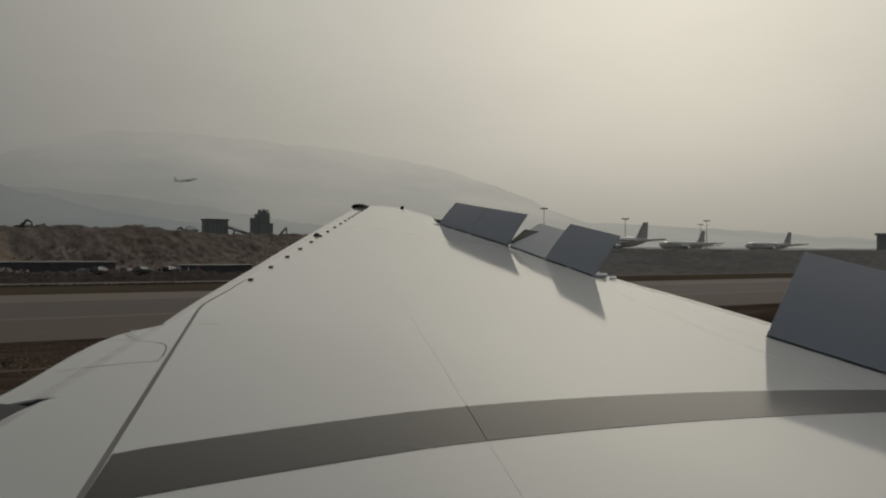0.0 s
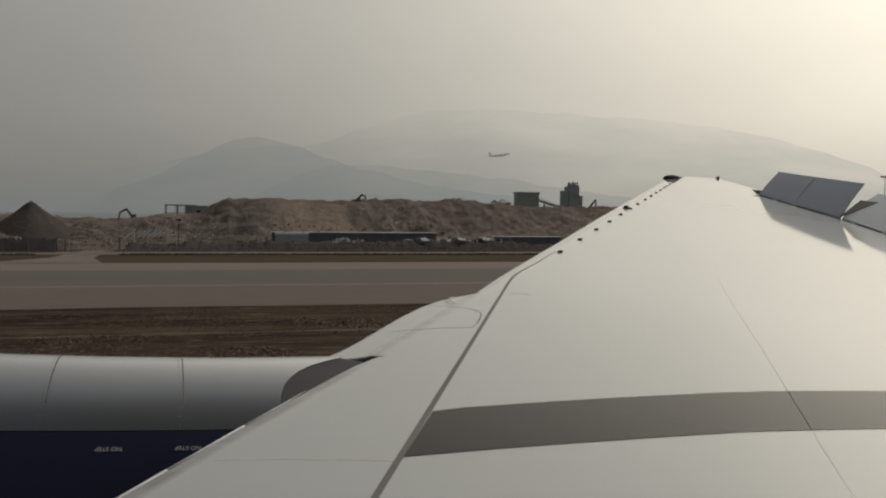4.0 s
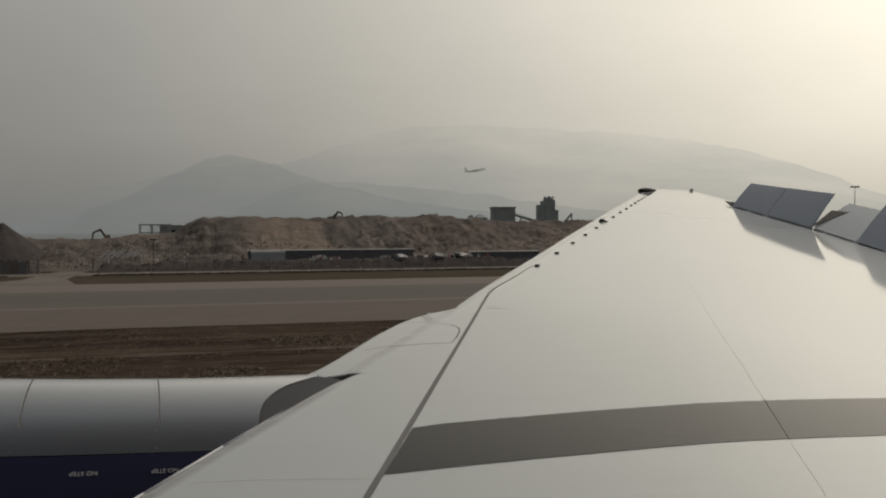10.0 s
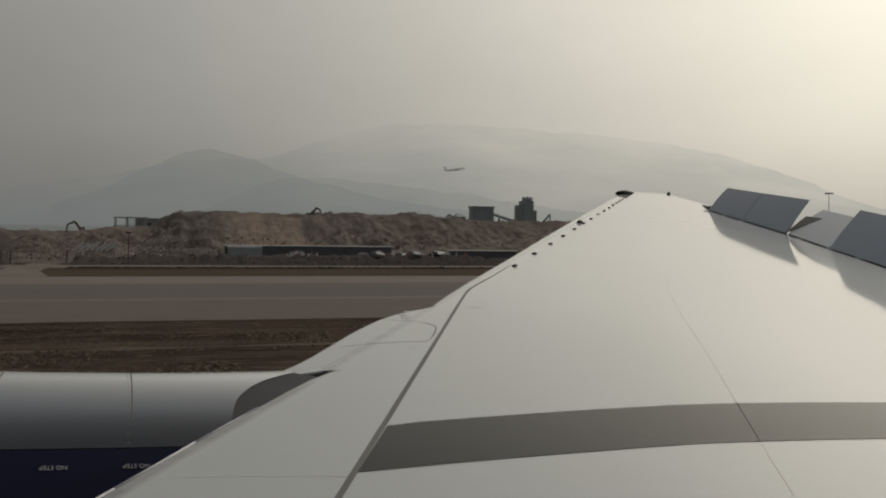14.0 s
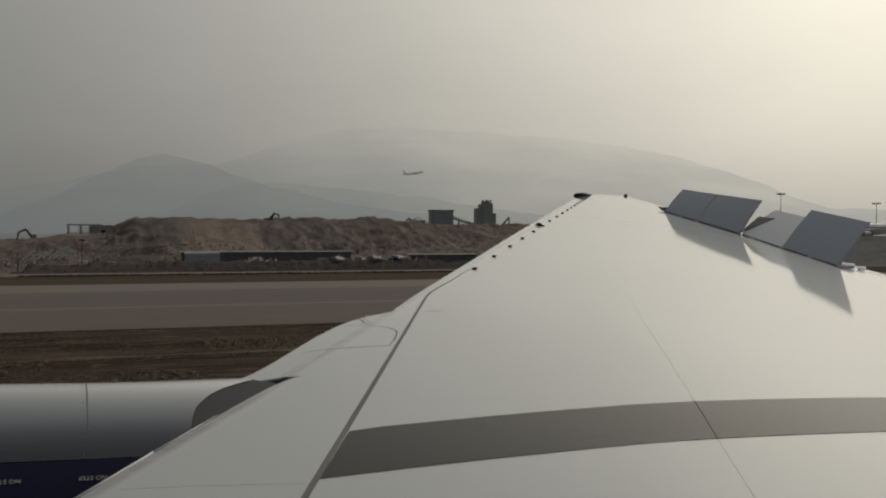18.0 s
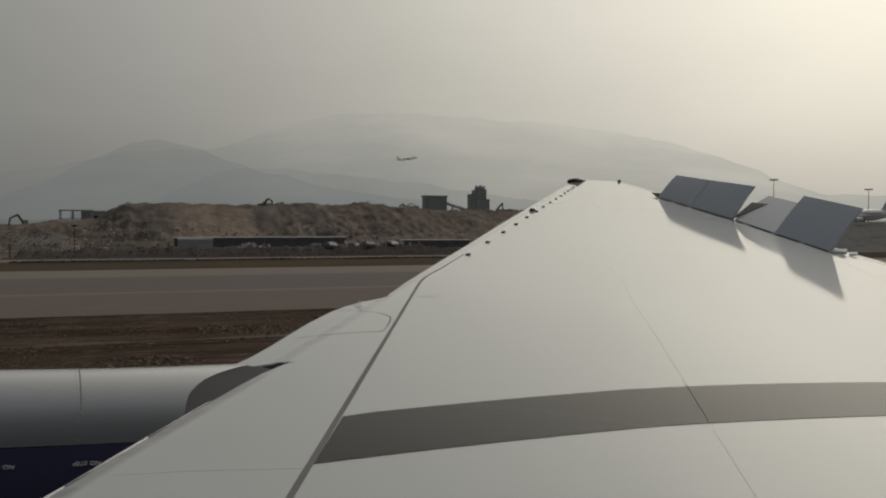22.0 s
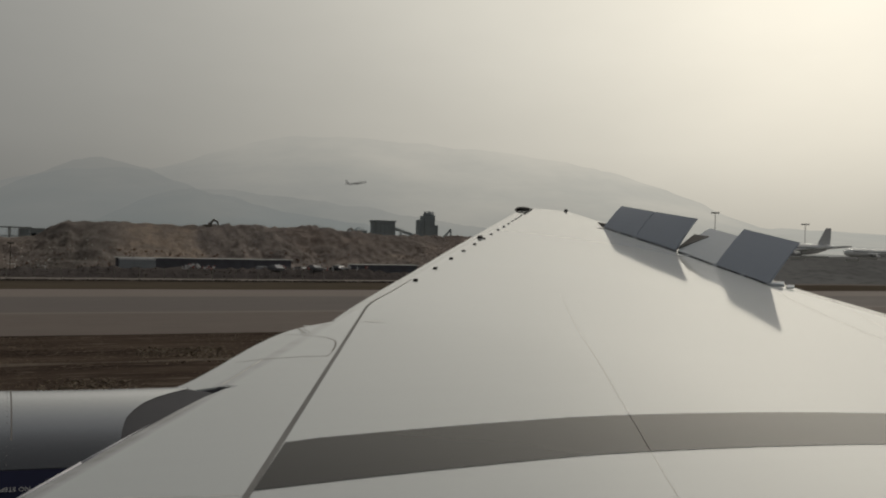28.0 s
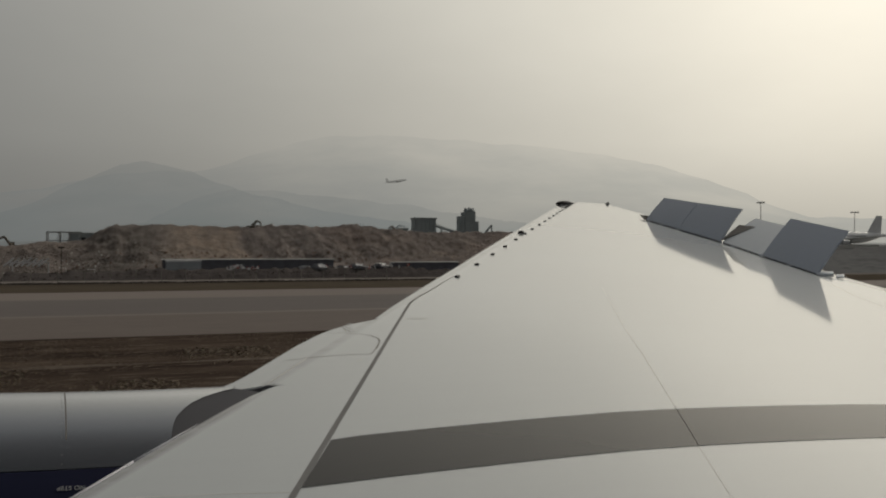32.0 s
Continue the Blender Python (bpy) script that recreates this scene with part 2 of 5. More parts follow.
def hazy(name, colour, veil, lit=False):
    """A far slope or craft with haze painted in: emission, or diffuse if lit, paler with height; veil is the share of
    sky that shows.
    """
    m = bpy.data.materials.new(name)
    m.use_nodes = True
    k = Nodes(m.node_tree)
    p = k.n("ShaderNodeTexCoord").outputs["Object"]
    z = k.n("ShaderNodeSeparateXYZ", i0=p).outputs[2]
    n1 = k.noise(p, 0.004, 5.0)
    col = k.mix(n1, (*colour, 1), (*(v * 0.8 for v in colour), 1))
    glow = k.n("ShaderNodeMapRange", Value=k.n("ShaderNodeSeparateXYZ", i0=p).outputs[0], From_Min=300.0, From_Max=3200.0, To_Min=1.0, To_Max=1.5).outputs[0]   # emission raised towards the sun, painted as glow in the haze
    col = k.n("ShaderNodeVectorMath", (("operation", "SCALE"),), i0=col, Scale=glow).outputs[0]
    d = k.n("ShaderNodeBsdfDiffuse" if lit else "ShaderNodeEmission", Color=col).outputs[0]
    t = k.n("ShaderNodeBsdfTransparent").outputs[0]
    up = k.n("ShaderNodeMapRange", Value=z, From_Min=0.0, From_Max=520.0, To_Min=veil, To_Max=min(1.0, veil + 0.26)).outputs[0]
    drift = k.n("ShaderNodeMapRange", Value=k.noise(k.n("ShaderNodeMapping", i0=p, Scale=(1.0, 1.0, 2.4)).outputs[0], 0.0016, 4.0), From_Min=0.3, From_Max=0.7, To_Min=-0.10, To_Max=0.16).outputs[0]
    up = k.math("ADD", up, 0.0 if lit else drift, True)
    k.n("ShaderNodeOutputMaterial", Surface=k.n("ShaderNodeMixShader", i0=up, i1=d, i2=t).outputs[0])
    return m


WHITE = wing_paint("wing_white", (0.440, 0.470, 0.485), 0.52, 0.03, spec=0.25, edge_streak=1.4, coat=1.0, coat_rough=0.06, coat_ior=2.2, ripple=0.003)
BAND = wing_paint("wing_grey_band", (0.012, 0.0102, 0.0102), 0.5, 0.24, spec=0.06, coat=0.8, coat_rough=0.15, coat_ior=1.42, ripple=0.008)
SPOIL = wing_paint("spoiler_grey", (0.375, 0.415, 0.495), 0.5, 0.03)
FLAP = wing_paint("flaperon_white", (0.601, 0.640, 0.686), 0.5, 0.03)
SEAL = surface("seal_grey", (0.145, 0.145, 0.145), 0.55, spread=0.15, grain=20)
JOINT = surface("panel_joint", (0.60, 0.58, 0.54), 0.7, spread=0.2, grain=15)
PATCH = wing_paint("worn_paint", (0.42, 0.44, 0.44), 0.6, 0.06, spec=0.2, coat=0.8, coat_rough=0.15, coat_ior=2.0)
BANDLINE = surface("band_joint", (0.06, 0.052, 0.048), 0.8, spread=0.2, grain=15, spec=0.05)
LINE = surface("panel_gap", (0.14, 0.13, 0.12), 0.7, spread=0.2, grain=15)
SLATLINE = surface("slat_gap_grey", (0.24, 0.23, 0.21), 0.7, spread=0.2, grain=15)
DARK = surface("dark_fitting", (0.03, 0.028, 0.027), 0.85, spread=0.2, spec=0.2)
SILVER = wing_paint("cowl_silver", (0.83, 0.835, 0.84), 0.19, 0.03, metal=1.0, ripple=0.008)
NAVY = wing_paint("cowl_navy", (0.009, 0.011, 0.035), 0.45, 0.10, spec=0.25)
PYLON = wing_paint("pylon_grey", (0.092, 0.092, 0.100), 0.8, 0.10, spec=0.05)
LETTER = surface("letter_white", (0.45, 0.45, 0.45), 0.6)
CHROME = surface("bare_metal", (0.55, 0.55, 0.55), 0.3, metal=0.9)
LIP = surface("lip_metal", (0.56, 0.56, 0.60), 0.7, spec=0.2)
RUBBER = surface("tyre_rubber", (0.03, 0.03, 0.03), 0.8)
ASPHALT = ground_mat("runway_asphalt", (0.114, 0.101, 0.096), (0.133, 0.118, 0.111), (0.102, 0.091, 0.086), 0.02, 0.8, (0.12, 1.6, 1), 0.85, 0.1, spec=0.15)
CONCRETE = ground_mat("taxiway_concrete", (0.120, 0.112, 0.100), (0.144, 0.136, 0.120), (0.096, 0.088, 0.080), 0.05, 1.2, (1, 1, 1), 0.85, 0.1, spec=0.2)
GRASS = ground_mat("dry_grass", (0.034, 0.0255, 0.0215), (0.080, 0.061, 0.049), (0.215, 0.178, 0.145), 0.30, 2.2, (0.16, 1.1, 1), 0.95, 0.35, band=(0.55, 0.74))
VERGE = ground_mat("brown_verge", (0.076, 0.063, 0.050), (0.090, 0.076, 0.059), (0.059, 0.050, 0.041), 0.06, 0.9, (0.2, 1, 1), 0.95, 0.3)
PALE = ground_mat("pale_runway_edge", (0.180, 0.156, 0.142), (0.202, 0.175, 0.159), (0.163, 0.141, 0.129), 0.02, 0.8, (0.12, 1.6, 1), 0.85, 0.1, spec=0.1)
EARTH = earth_mat()
BERM = ground_mat("berm_soil", (0.068, 0.061, 0.060), (0.086, 0.076, 0.074), (0.116, 0.102, 0.096), 0.12, 1.1, (0.7, 1, 1), 0.95, 0.6, band=(0.52, 0.68))
SITE = ground_mat("site_ground", (0.065, 0.051, 0.038), (0.086, 0.071, 0.054), (0.043, 0.035, 0.027), 0.03, 0.35, (1, 1, 1), 0.95, 0.8)
SCRUB = ground_mat("scrub_bank", (0.142, 0.143, 0.144), (0.178, 0.180, 0.182), (0.098, 0.098, 0.098), 0.06, 0.6, (0.4, 1, 1), 0.95, 0.9)
LEAF = surface("scrub_leaf", (0.070, 0.062, 0.056), 0.9, spread=0.3, spec=0.05)
TRACK = ground_mat("worn_track", (0.125, 0.104, 0.086), (0.165, 0.138, 0.115), (0.060, 0.047, 0.039), 0.35, 3.0, (0.4, 1.5, 1), 0.95, 0.2, band=(0.45, 0.62))
PALETUFT = surface("pale_straw", (0.26, 0.215, 0.165), 0.9, spread=0.3, grain=3.0, coarse=0.35, spec=0.05)
TUFT = surface("grass_tuft", (0.115, 0.090, 0.066), 0.9, spread=0.3, grain=3.0, coarse=0.35, spec=0.05, two=(0.27, 0.222, 0.170))
DUST = ground_mat("dusty_road", (0.190, 0.172, 0.158), (0.215, 0.196, 0.180), (0.140, 0.124, 0.112), 0.03, 0.25)
RUBBLE = surface("rubble_brown", (0.175, 0.150, 0.136), 0.95, spread=0.3, coarse=0.2, spec=0.05)
# plant and gantry steel lightened, distance haze put into the base colour
STEEL = surface("plant_steel", (0.268, 0.300, 0.312), 0.7, spread=0.15, grain=1.0, coarse=0.2)
STEEL2 = surface("gantry_steel", (0.32, 0.33, 0.325), 0.7, spread=0.15)
YELLOW = surface("digger_yellow", (0.13, 0.11, 0.085), 0.6, spread=0.2)
BOXBLUE = surface("lorry_grey_blue", (0.30, 0.325, 0.35), 0.5, spread=0.12)
TRUCKWHITE = surface("trailer_white", (0.62, 0.62, 0.63), 0.5, spread=0.15)
TRUCKDARK = surface("container_dark", (0.105, 0.107, 0.128), 0.6, spread=0.2)
RUST = surface("container_rust", (0.125, 0.105, 0.10), 0.7, spread=0.25)
CARSILVER = surface("car_silver", (0.15, 0.155, 0.17), 0.5, metal=0.2, spread=0.25, grain=2.0)
CARDARK = surface("car_dark", (0.04, 0.04, 0.05), 0.25)
COPING = surface("pale_coping", (0.55, 0.54, 0.51), 0.8)
REDSOIL = surface("broken_brick", (0.161, 0.105, 0.087), 0.9, spec=0.05, spread=0.2)
REDP = surface("barrier_red", (0.30, 0.09, 0.085), 0.6)
GLASS = surface("dark_glass", (0.02, 0.022, 0.025), 0.12)
JETWHITE = surface("airliner_white", (0.80, 0.81, 0.82), 0.25, spread=0.05)
JETTAIL = surface("airliner_tail", (0.60, 0.61, 0.63), 0.4, spread=0.15)
HALL = surface("hangar_wall", (0.27, 0.29, 0.30), 0.7, spread=0.1, grain=0.3, coarse=0.05)
LAMPPOST = surface("mast_grey", (0.42, 0.42, 0.41), 0.6)
FENCE = surface("fence_wire", (0.20, 0.19, 0.17), 0.6)
BUSGREEN = surface("bus_green", (0.12, 0.28, 0.06), 0.4)
SHOULDER = ground_mat("runway_shoulder", (0.126, 0.106, 0.095), (0.142, 0.120, 0.108), (0.110, 0.094, 0.085), 0.03, 0.9, (0.25, 1.6, 1), 0.9, 0.1, spec=0.15)
# veiled materials: distance haze is put into their colour and transparency
CLIMBER = hazy("climbing_grey", (0.5, 0.5, 0.5), 0.68, True)
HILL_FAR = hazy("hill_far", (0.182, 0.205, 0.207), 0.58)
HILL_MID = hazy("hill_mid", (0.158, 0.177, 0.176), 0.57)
HAZE_STRIP = hazy("haze_strip", (0.140, 0.143, 0.136), 0.3)
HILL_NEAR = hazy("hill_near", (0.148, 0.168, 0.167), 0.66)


# ---- mesh helpers ----
def solid(name, verts, faces, material, parent=None, label="", smooth=False, matrix=None):
    me = bpy.data.meshes.new(name)
    me.from_pydata([tuple(v) for v in verts], [], faces)
    me.materials.append(material)
    me.validate()
    bm = bmesh.new()
    bm.from_mesh(me)
    bmesh.ops.recalc_face_normals(bm, faces=bm.faces)
    if smooth:
        for f in bm.faces:
            f.smooth = True
    bm.to_mesh(me)
    bm.free()
    ob = new(name, me)
    if parent:
        ob.parent = parent
    if matrix is not None:
        ob.matrix_basis = matrix
    if label:
        ob["label"] = label
    return ob


def part(name, bm, material, parent, label="", smooth=False):
    """Links a bmesh as one mesh object under a thing or part."""
    me = bpy.data.meshes.new(name)
    bmesh.ops.recalc_face_normals(bm, faces=bm.faces)
    if smooth:
        for f in bm.faces:
            f.smooth = True
    bm.to_mesh(me)
    bm.free()
    me.materials.append(material)
    ob = new(name, me)
    ob.parent = parent
    if label:
        ob["label"] = label
    return ob


def boxes(*items, bevel=0.0):
    """One bmesh of boxes: each (x0, y0, z0, x1, y1, z1)."""
    bm = bmesh.new()
    for x0, y0, z0, x1, y1, z1 in items:
        m = Matrix.Translation(((x0 + x1) / 2, (y0 + y1) / 2, (z0 + z1) / 2)) @ Matrix.Diagonal((abs(x1 - x0), abs(y1 - y0), abs(z1 - z0), 1))
        bmesh.ops.create_cube(bm, size=1.0, matrix=m)
    if bevel:
        bmesh.ops.bevel(bm, geom=bm.edges[:], offset=bevel, segments=2, affect="EDGES", profile=0.6)
    return bm


def tube(bm, a, b, r0, r1=None, seg=8):
    """A tapered bar from a to b in bm."""
    a, b = Vector(a), Vector(b)
    d = b - a
    m = Matrix.Translation((a + b) / 2) @ d.to_track_quat("Z", "Y").to_matrix().to_4x4()
    bmesh.ops.create_cone(bm, cap_ends=True, segments=seg, radius1=r0, radius2=r0 if r1 is None else r1, depth=d.length, matrix=m)
    return bm


def loft(rings, closed=True, caps=True):
    """Verts and faces of a skin through rings of equal length."""
    n = len(rings[0])
    verts = [v for r in rings for v in r]
    faces = []
    for i in range(len(rings) - 1):
        for j in range(n if closed else n - 1):
            k = (j + 1) % n
            faces.append((i * n + j, i * n + k, (i + 1) * n + k, (i + 1) * n + j))
    if caps and closed:
        faces.append(tuple(range(n)))
        faces.append(tuple(range((len(rings) - 1) * n, len(rings) * n)))
    return verts, faces


def thing(name, label, category, at=(0, 0, 0), group="", turn=0.0):
    e = new(name)
    e.empty_display_size = 0.3
    e.matrix_basis = pose(*at, 0, 0, turn)
    return tagged(e, label, category, group)


# ---- the airliner that carries the camera ----
SLOPE = 0.13303
plane = thing("airliner", "white twin-engine airliner, starboard wing with raised spoilers, on the taxiway", "airliner")


def lin(y, ys, xs):
    return float(np.interp(y, ys, xs))


def ease(s):
    s = min(1.0, max(0.0, s))
    return s * s * (3 - 2 * s)


def x_line(y):
    return -0.3 + 0.70 * (y - 4.7)


def x_front(y):
    return -0.3 + 0.70 * (y - 4.7) - lin(y, (4, 5.7, 6.2, 6.5, 6.66, 6.71, 6.76, 9, 20), (0.13, 0.115, 0.105, 0.075, 0.03, 0.0, 0.08, 0.06, 0.03))


def x_back(y):
    return 13.2 + 0.2185 * 1.8 * math.log(1 + math.exp((y - 9.5) / 1.8))


def x_tail(y):
    """Trailing edge of the fixed wing."""
    return lin(y, (-3, 2, 8.8, 10, 11.4, 12.2, 14.4, 20.8, 27.5), (13.6, 13.6, 13.18, 12.95, 12.75, 12.8, 13.5, 15.6, 17.3))


def z_top(x, y):
    """Height of the wing's upper skin."""
    c = x_back(y) - x_line(y)
    u = max(0.0, (x - x_line(y)) / c - 0.25)
    return 4.0 + SLOPE * y - c * 0.09 * u ** 1.4 * (1 - 0.65 * ease((y - 3.6) / 9.8))


def nose_drop(d, r):
    """How far the skin falls within r of the leading edge, d behind it."""
    if d >= r:
        return 0.0
    q = 1 - max(d, 0) / r
    return r * 0.5 * (1 - math.sqrt(max(0.0, 1 - q * q)))


def nose_r(y):
    return 0.07 + 0.004 * (x_back(y) - x_front(y))


def z_skin(x, y):
    """Height of the skin with its rounded nose."""
    return z_top(x, y) - nose_drop(x - x_front(y) + bulge(y), nose_r(y))


def bulge(y):
    """The leading edge stands forward outboard of the engine."""
    return lin(y, (8.62, 8.8, 8.98, 9.12, 9.3, 9.6, 10.4, 11.3, 12.7, 14, 15.2, 18.3, 23.2, 26), (0.0, -0.03, -0.11, -0.03, 0.02, 0.075, 0.10, 0.11, 0.115, 0.145, 0.165, 0.18, 0.20, 0.18)) + lin(y, (6.70, 6.77, 6.9, 7.1, 8.0, 8.4, 8.65, 8.85, 9.05, 9.35, 9.6), (0.0, 0.35, 0.335, 0.325, 0.38, 0.365, 0.31, 0.20, 0.09, 0.02, 0.0))


def wing_section(y, front=None, n=64):
    """Ring of points round the wing at y: upper skin from nose to tail, then the lower skin back."""
    xf = x_front(y) if front is None else front
    xb = x_tail(y)
    c = xb - xf
    r = nose_r(y)
    top, low = [], []
    for i in range(n + 1):
        s = (i / n) ** 2.6
        x = xf + s * c
        top.append((x, y, z_top(x, y) - nose_drop(x - xf, r)))
        thick = c * 0.105 * (1 - max(0.0, s - 0.3) / 0.7) ** 1.1
        low.append((x, y, z_top(x, y) - nose_drop(0, r) * (1 - 0.0) - thick * min(1.0, (s / 0.12) ** 0.5) - 0.01))
    return top + low[::-1]


def strip(points, width, lift, along_y=False):
    """A thin ribbon lying on the wing's skin along points (x, y)."""
    verts, faces = [], []
    for i, (x, y) in enumerate(points):
        a, b = points[max(0, i - 1)], points[min(len(points) - 1, i + 1)]
        dx, dy = b[0] - a[0], b[1] - a[1]
        l = math.hypot(dx, dy)
        w = (width[0] + (width[1] - width[0]) * i / (len(points) - 1)) / 2
        nx, ny = -dy / l * w, dx / l * w
        for sx in (-1, 1):
            px, py = x + sx * nx, y + sx * ny
            verts.append((px, py, z_skin(px, py) + lift))
            verts.append((px, py, z_skin(px, py) - 0.004))
        if i:
            q = 4 * i
            faces += [(q - 4, q - 2, q + 2, q), (q - 4, q, q + 1, q - 3), (q - 2, q - 1, q + 3, q + 2)]
    return verts, faces


def dense(points, step=0.25):
    out = []
    for (x0, y0), (x1, y1) in zip(points, points[1:]):
        n = max(1, int(math.hypot(x1 - x0, y1 - y0) / step))
        out += [(x0 + (x1 - x0) * i / n, y0 + (y1 - y0) * i / n) for i in range(n)]
    return out + [points[-1]]


# wing skin
ys = [-2.6, -1, 0.5] + [1.5 + 0.25 * i for i in range(20)] + [6.5, 6.62, 6.70, 6.735, 6.77, 6.85] + [7.0 + 0.2 * i for i in range(7)] + [8.3 + 0.1 * i for i in range(9)] + [9.2] + [9.3 + 0.35 * i for i in range(20)] + [16.5, 17.5, 18.5, 19.5, 20.5, 21.5, 22.5, 23.5, 24.5, 25.5, 26.2, 26.9, 27.3, 27.5]
rings = []
for y in ys:
    cut = 0.0 if y < 26.5 else lin(y, (26.5, 27.3, 27.5), (0, 0.12, 0.35))
    rings.append(wing_section(y, x_front(y) - bulge(y) + cut))
v, f = loft(rings)
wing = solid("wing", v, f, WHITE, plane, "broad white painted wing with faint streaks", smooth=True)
# step faces painted in the same dark grey as the gap by the engine
wing.data.materials.append(PYLON)
for poly in wing.data.polygons:
    if 6.69 < poly.center.y < 6.775 and poly.center.x < 1.15:
        poly.material_index, poly.use_smooth = 1, False

# slat seam: a dark grey seal that closes on the leading edge outboard
SEAM = [(0.133, 3.0), (1.76, 6.43), (3.222, 9.516), (3.34, 9.76), (3.48, 10.0), (3.68, 10.28), (4.045, 10.768), (4.525, 11.458), (4.70, 11.70)]
v, f = strip(dense(SEAM[:5]), (0.043, 0.030), 0.0025)
solid("slat_seal", v, f, SEAL, wing, "dark grey rubber seal")
v, f = strip(dense(SEAM[4:]), (0.024, 0.008), 0.003)
solid("slat_gap", v, f, SLATLINE, wing)

# grey band across the wing
BX = [0.75 + 0.4 * i for i in range(31)]


def band_y(x, t):
    base = lin(x, (1, 1.7, 2.6, 4, 6, 13), (4.73, 4.77, 4.79, 4.80, 4.82, 4.82)) if t == 0 else lin(x, (1, 1.7, 2.6, 4, 6, 13), (5.43, 5.48, 5.52, 5.53, 5.55, 5.55))
    return base


v, f = [], []
n = 5
for i, x in enumerate(BX):
    for j in range(n + 1):
        y = band_y(x, 0) + (band_y(x, 1) - band_y(x, 0)) * j / n
        xx = x
        if i == 0:
            xx = lin(y, (4.45, 5.385, 5.993), (0.82, 1.275, 1.571)) + 0.02
        elif i == 1:
            xx = max(x, lin(y, (4.45, 5.385, 5.993), (0.82, 1.275, 1.571)) + 0.08)
        v.append((xx, y, z_top(xx, y) + 0.0035))
    if i:
        f += [((i - 1) * (n + 1) + j, (i - 1) * (n + 1) + j + 1, i * (n + 1) + j + 1, i * (n + 1) + j) for j in range(n)]
solid("walkway_band", v, f, BAND, wing, "glossy dark grey band across the wing", smooth=True)

# thin panel joints
for pts, w in (([(6.62, 10.65), (5.48, 8.38), (4.82, 6.97), (4.19, 5.67), (4.135, 5.56)], (0.0012, 0.003)),
               ([(3.76, 4.79), (3.28, 3.78), (2.6, 2.4)], (0.003, 0.004)),
               ([(12.21, 12.25), (11.33, 10.57), (10.59, 8.16), (10.35, 6.59), (10.19, 5.72), (10.0, 4.4)], (0.004, 0.004)),
               ([(12.6, 11.0), (11.2, 8.3), (11.75, 7.95)], (0.003, 0.003)),
               ([(-0.09, 4.84), (0.29, 4.80), (0.58, 4.75), (0.90, 4.69)], (0.004, 0.005)),
               ([(1.24, 7.38), (1.59, 7.49), (1.97, 7.535), (2.20, 7.53)], (0.007, 0.009)),
               ([(1.12, 6.76), (1.33, 7.08), (1.59, 7.48)], (0.005, 0.005)),
               ([(2.20, 7.52), (2.34, 7.78), (2.42, 8.0), (2.44, 8.12), (2.37, 8.26), (2.20, 8.36), (1.98, 8.41)], (0.009, 0.004)),
               ([(2.22, 8.62), (2.19, 8.40)], (0.008, 0.008))):
    v, f = strip(dense(pts, 0.15), w, 0.001)
    solid("panel_joint", v, f, SLATLINE if pts[0][0] < 2.3 and pts[0][1] > 7 else JOINT, wing)


for pts, w in (([(2.30, 7.70), (2.39, 7.90), (2.44, 8.05), (2.44, 8.13), (2.40, 8.22)], (0.016, 0.008)), ([(2.19, 8.72), (2.24, 8.42)], (0.012, 0.008)), ([(2.24, 8.70), (2.29, 8.48)], (0.006, 0.006))):
    v, f = strip(dense(pts, 0.05), w, 0.0015)
    solid("panel_gap", v, f, LINE, wing)
for pts, w in (([(2.98, 8.93), (3.12, 8.93), (3.26, 8.94)], (0.05, 0.16)), ([(2.02, 7.30), (2.06, 7.36)], (0.05, 0.03)), ([(2.36, 9.02), (2.47, 9.02)], (0.02, 0.02))):
    v, f = strip(dense(pts, 0.05), w, 0.001)
    solid("worn_patch", v, f, PATCH, wing, "faint grey worn patch")


v, f = strip(dense([(4.135, 5.56), (3.82, 4.91), (3.76, 4.79)], 0.15), (0.004, 0.004), 0.005)
solid("band_joint", v, f, BANDLINE, wing)


# spoilers, hinged along the rear of the wing
def spoiler(a, b, aft, up, label="raised pale grey spoiler panel", gap=0.02, thick=0.045, paint=None):
    (xa, ya), (xb, yb) = a, b
    A, B = Vector((xa, ya, z_top(xa, ya) + 0.015)), Vector((xb, yb, z_top(xb, yb) + 0.015))
    h = (B - A).normalized()
    out = Vector((-h.y, h.x, 0)).normalized()
    if out.x < 0:
        out = -out
    A, B = A + h * gap, B - h * gap
    ups = up if isinstance(up, tuple) else (up, up)
    nrm = h.cross(out * aft + Vector((0, 0, ups[0]))).normalized()
    if nrm.x > 0:
        nrm = -nrm
    rows = []
    for p, u in ((A, ups[0]), (B, ups[1])):
        ring = []
        for i in range(7):
            s = i / 6
            q = p + (out * aft + Vector((0, 0, u))) * s
            t = thick * (1 - 0.85 * s) / 2 + 0.004
            bow = 0.02 * math.sin(math.pi * s)
            ring.append((q + nrm * (t + bow), q - nrm * (t - bow)))
        rows.append([r[0] for r in ring] + [r[1] for r in ring][::-1])
    v, f = loft(rows)
    ob = solid("spoiler", v, f, paint or SPOIL, wing, label)
    hv, hf = strip(dense([(xa, ya), (xb, yb)]), (0.05, 0.05), 0.006)
    solid("hinge_gap", hv, hf, DARK, ob, "dark hinge gap")
    return ob


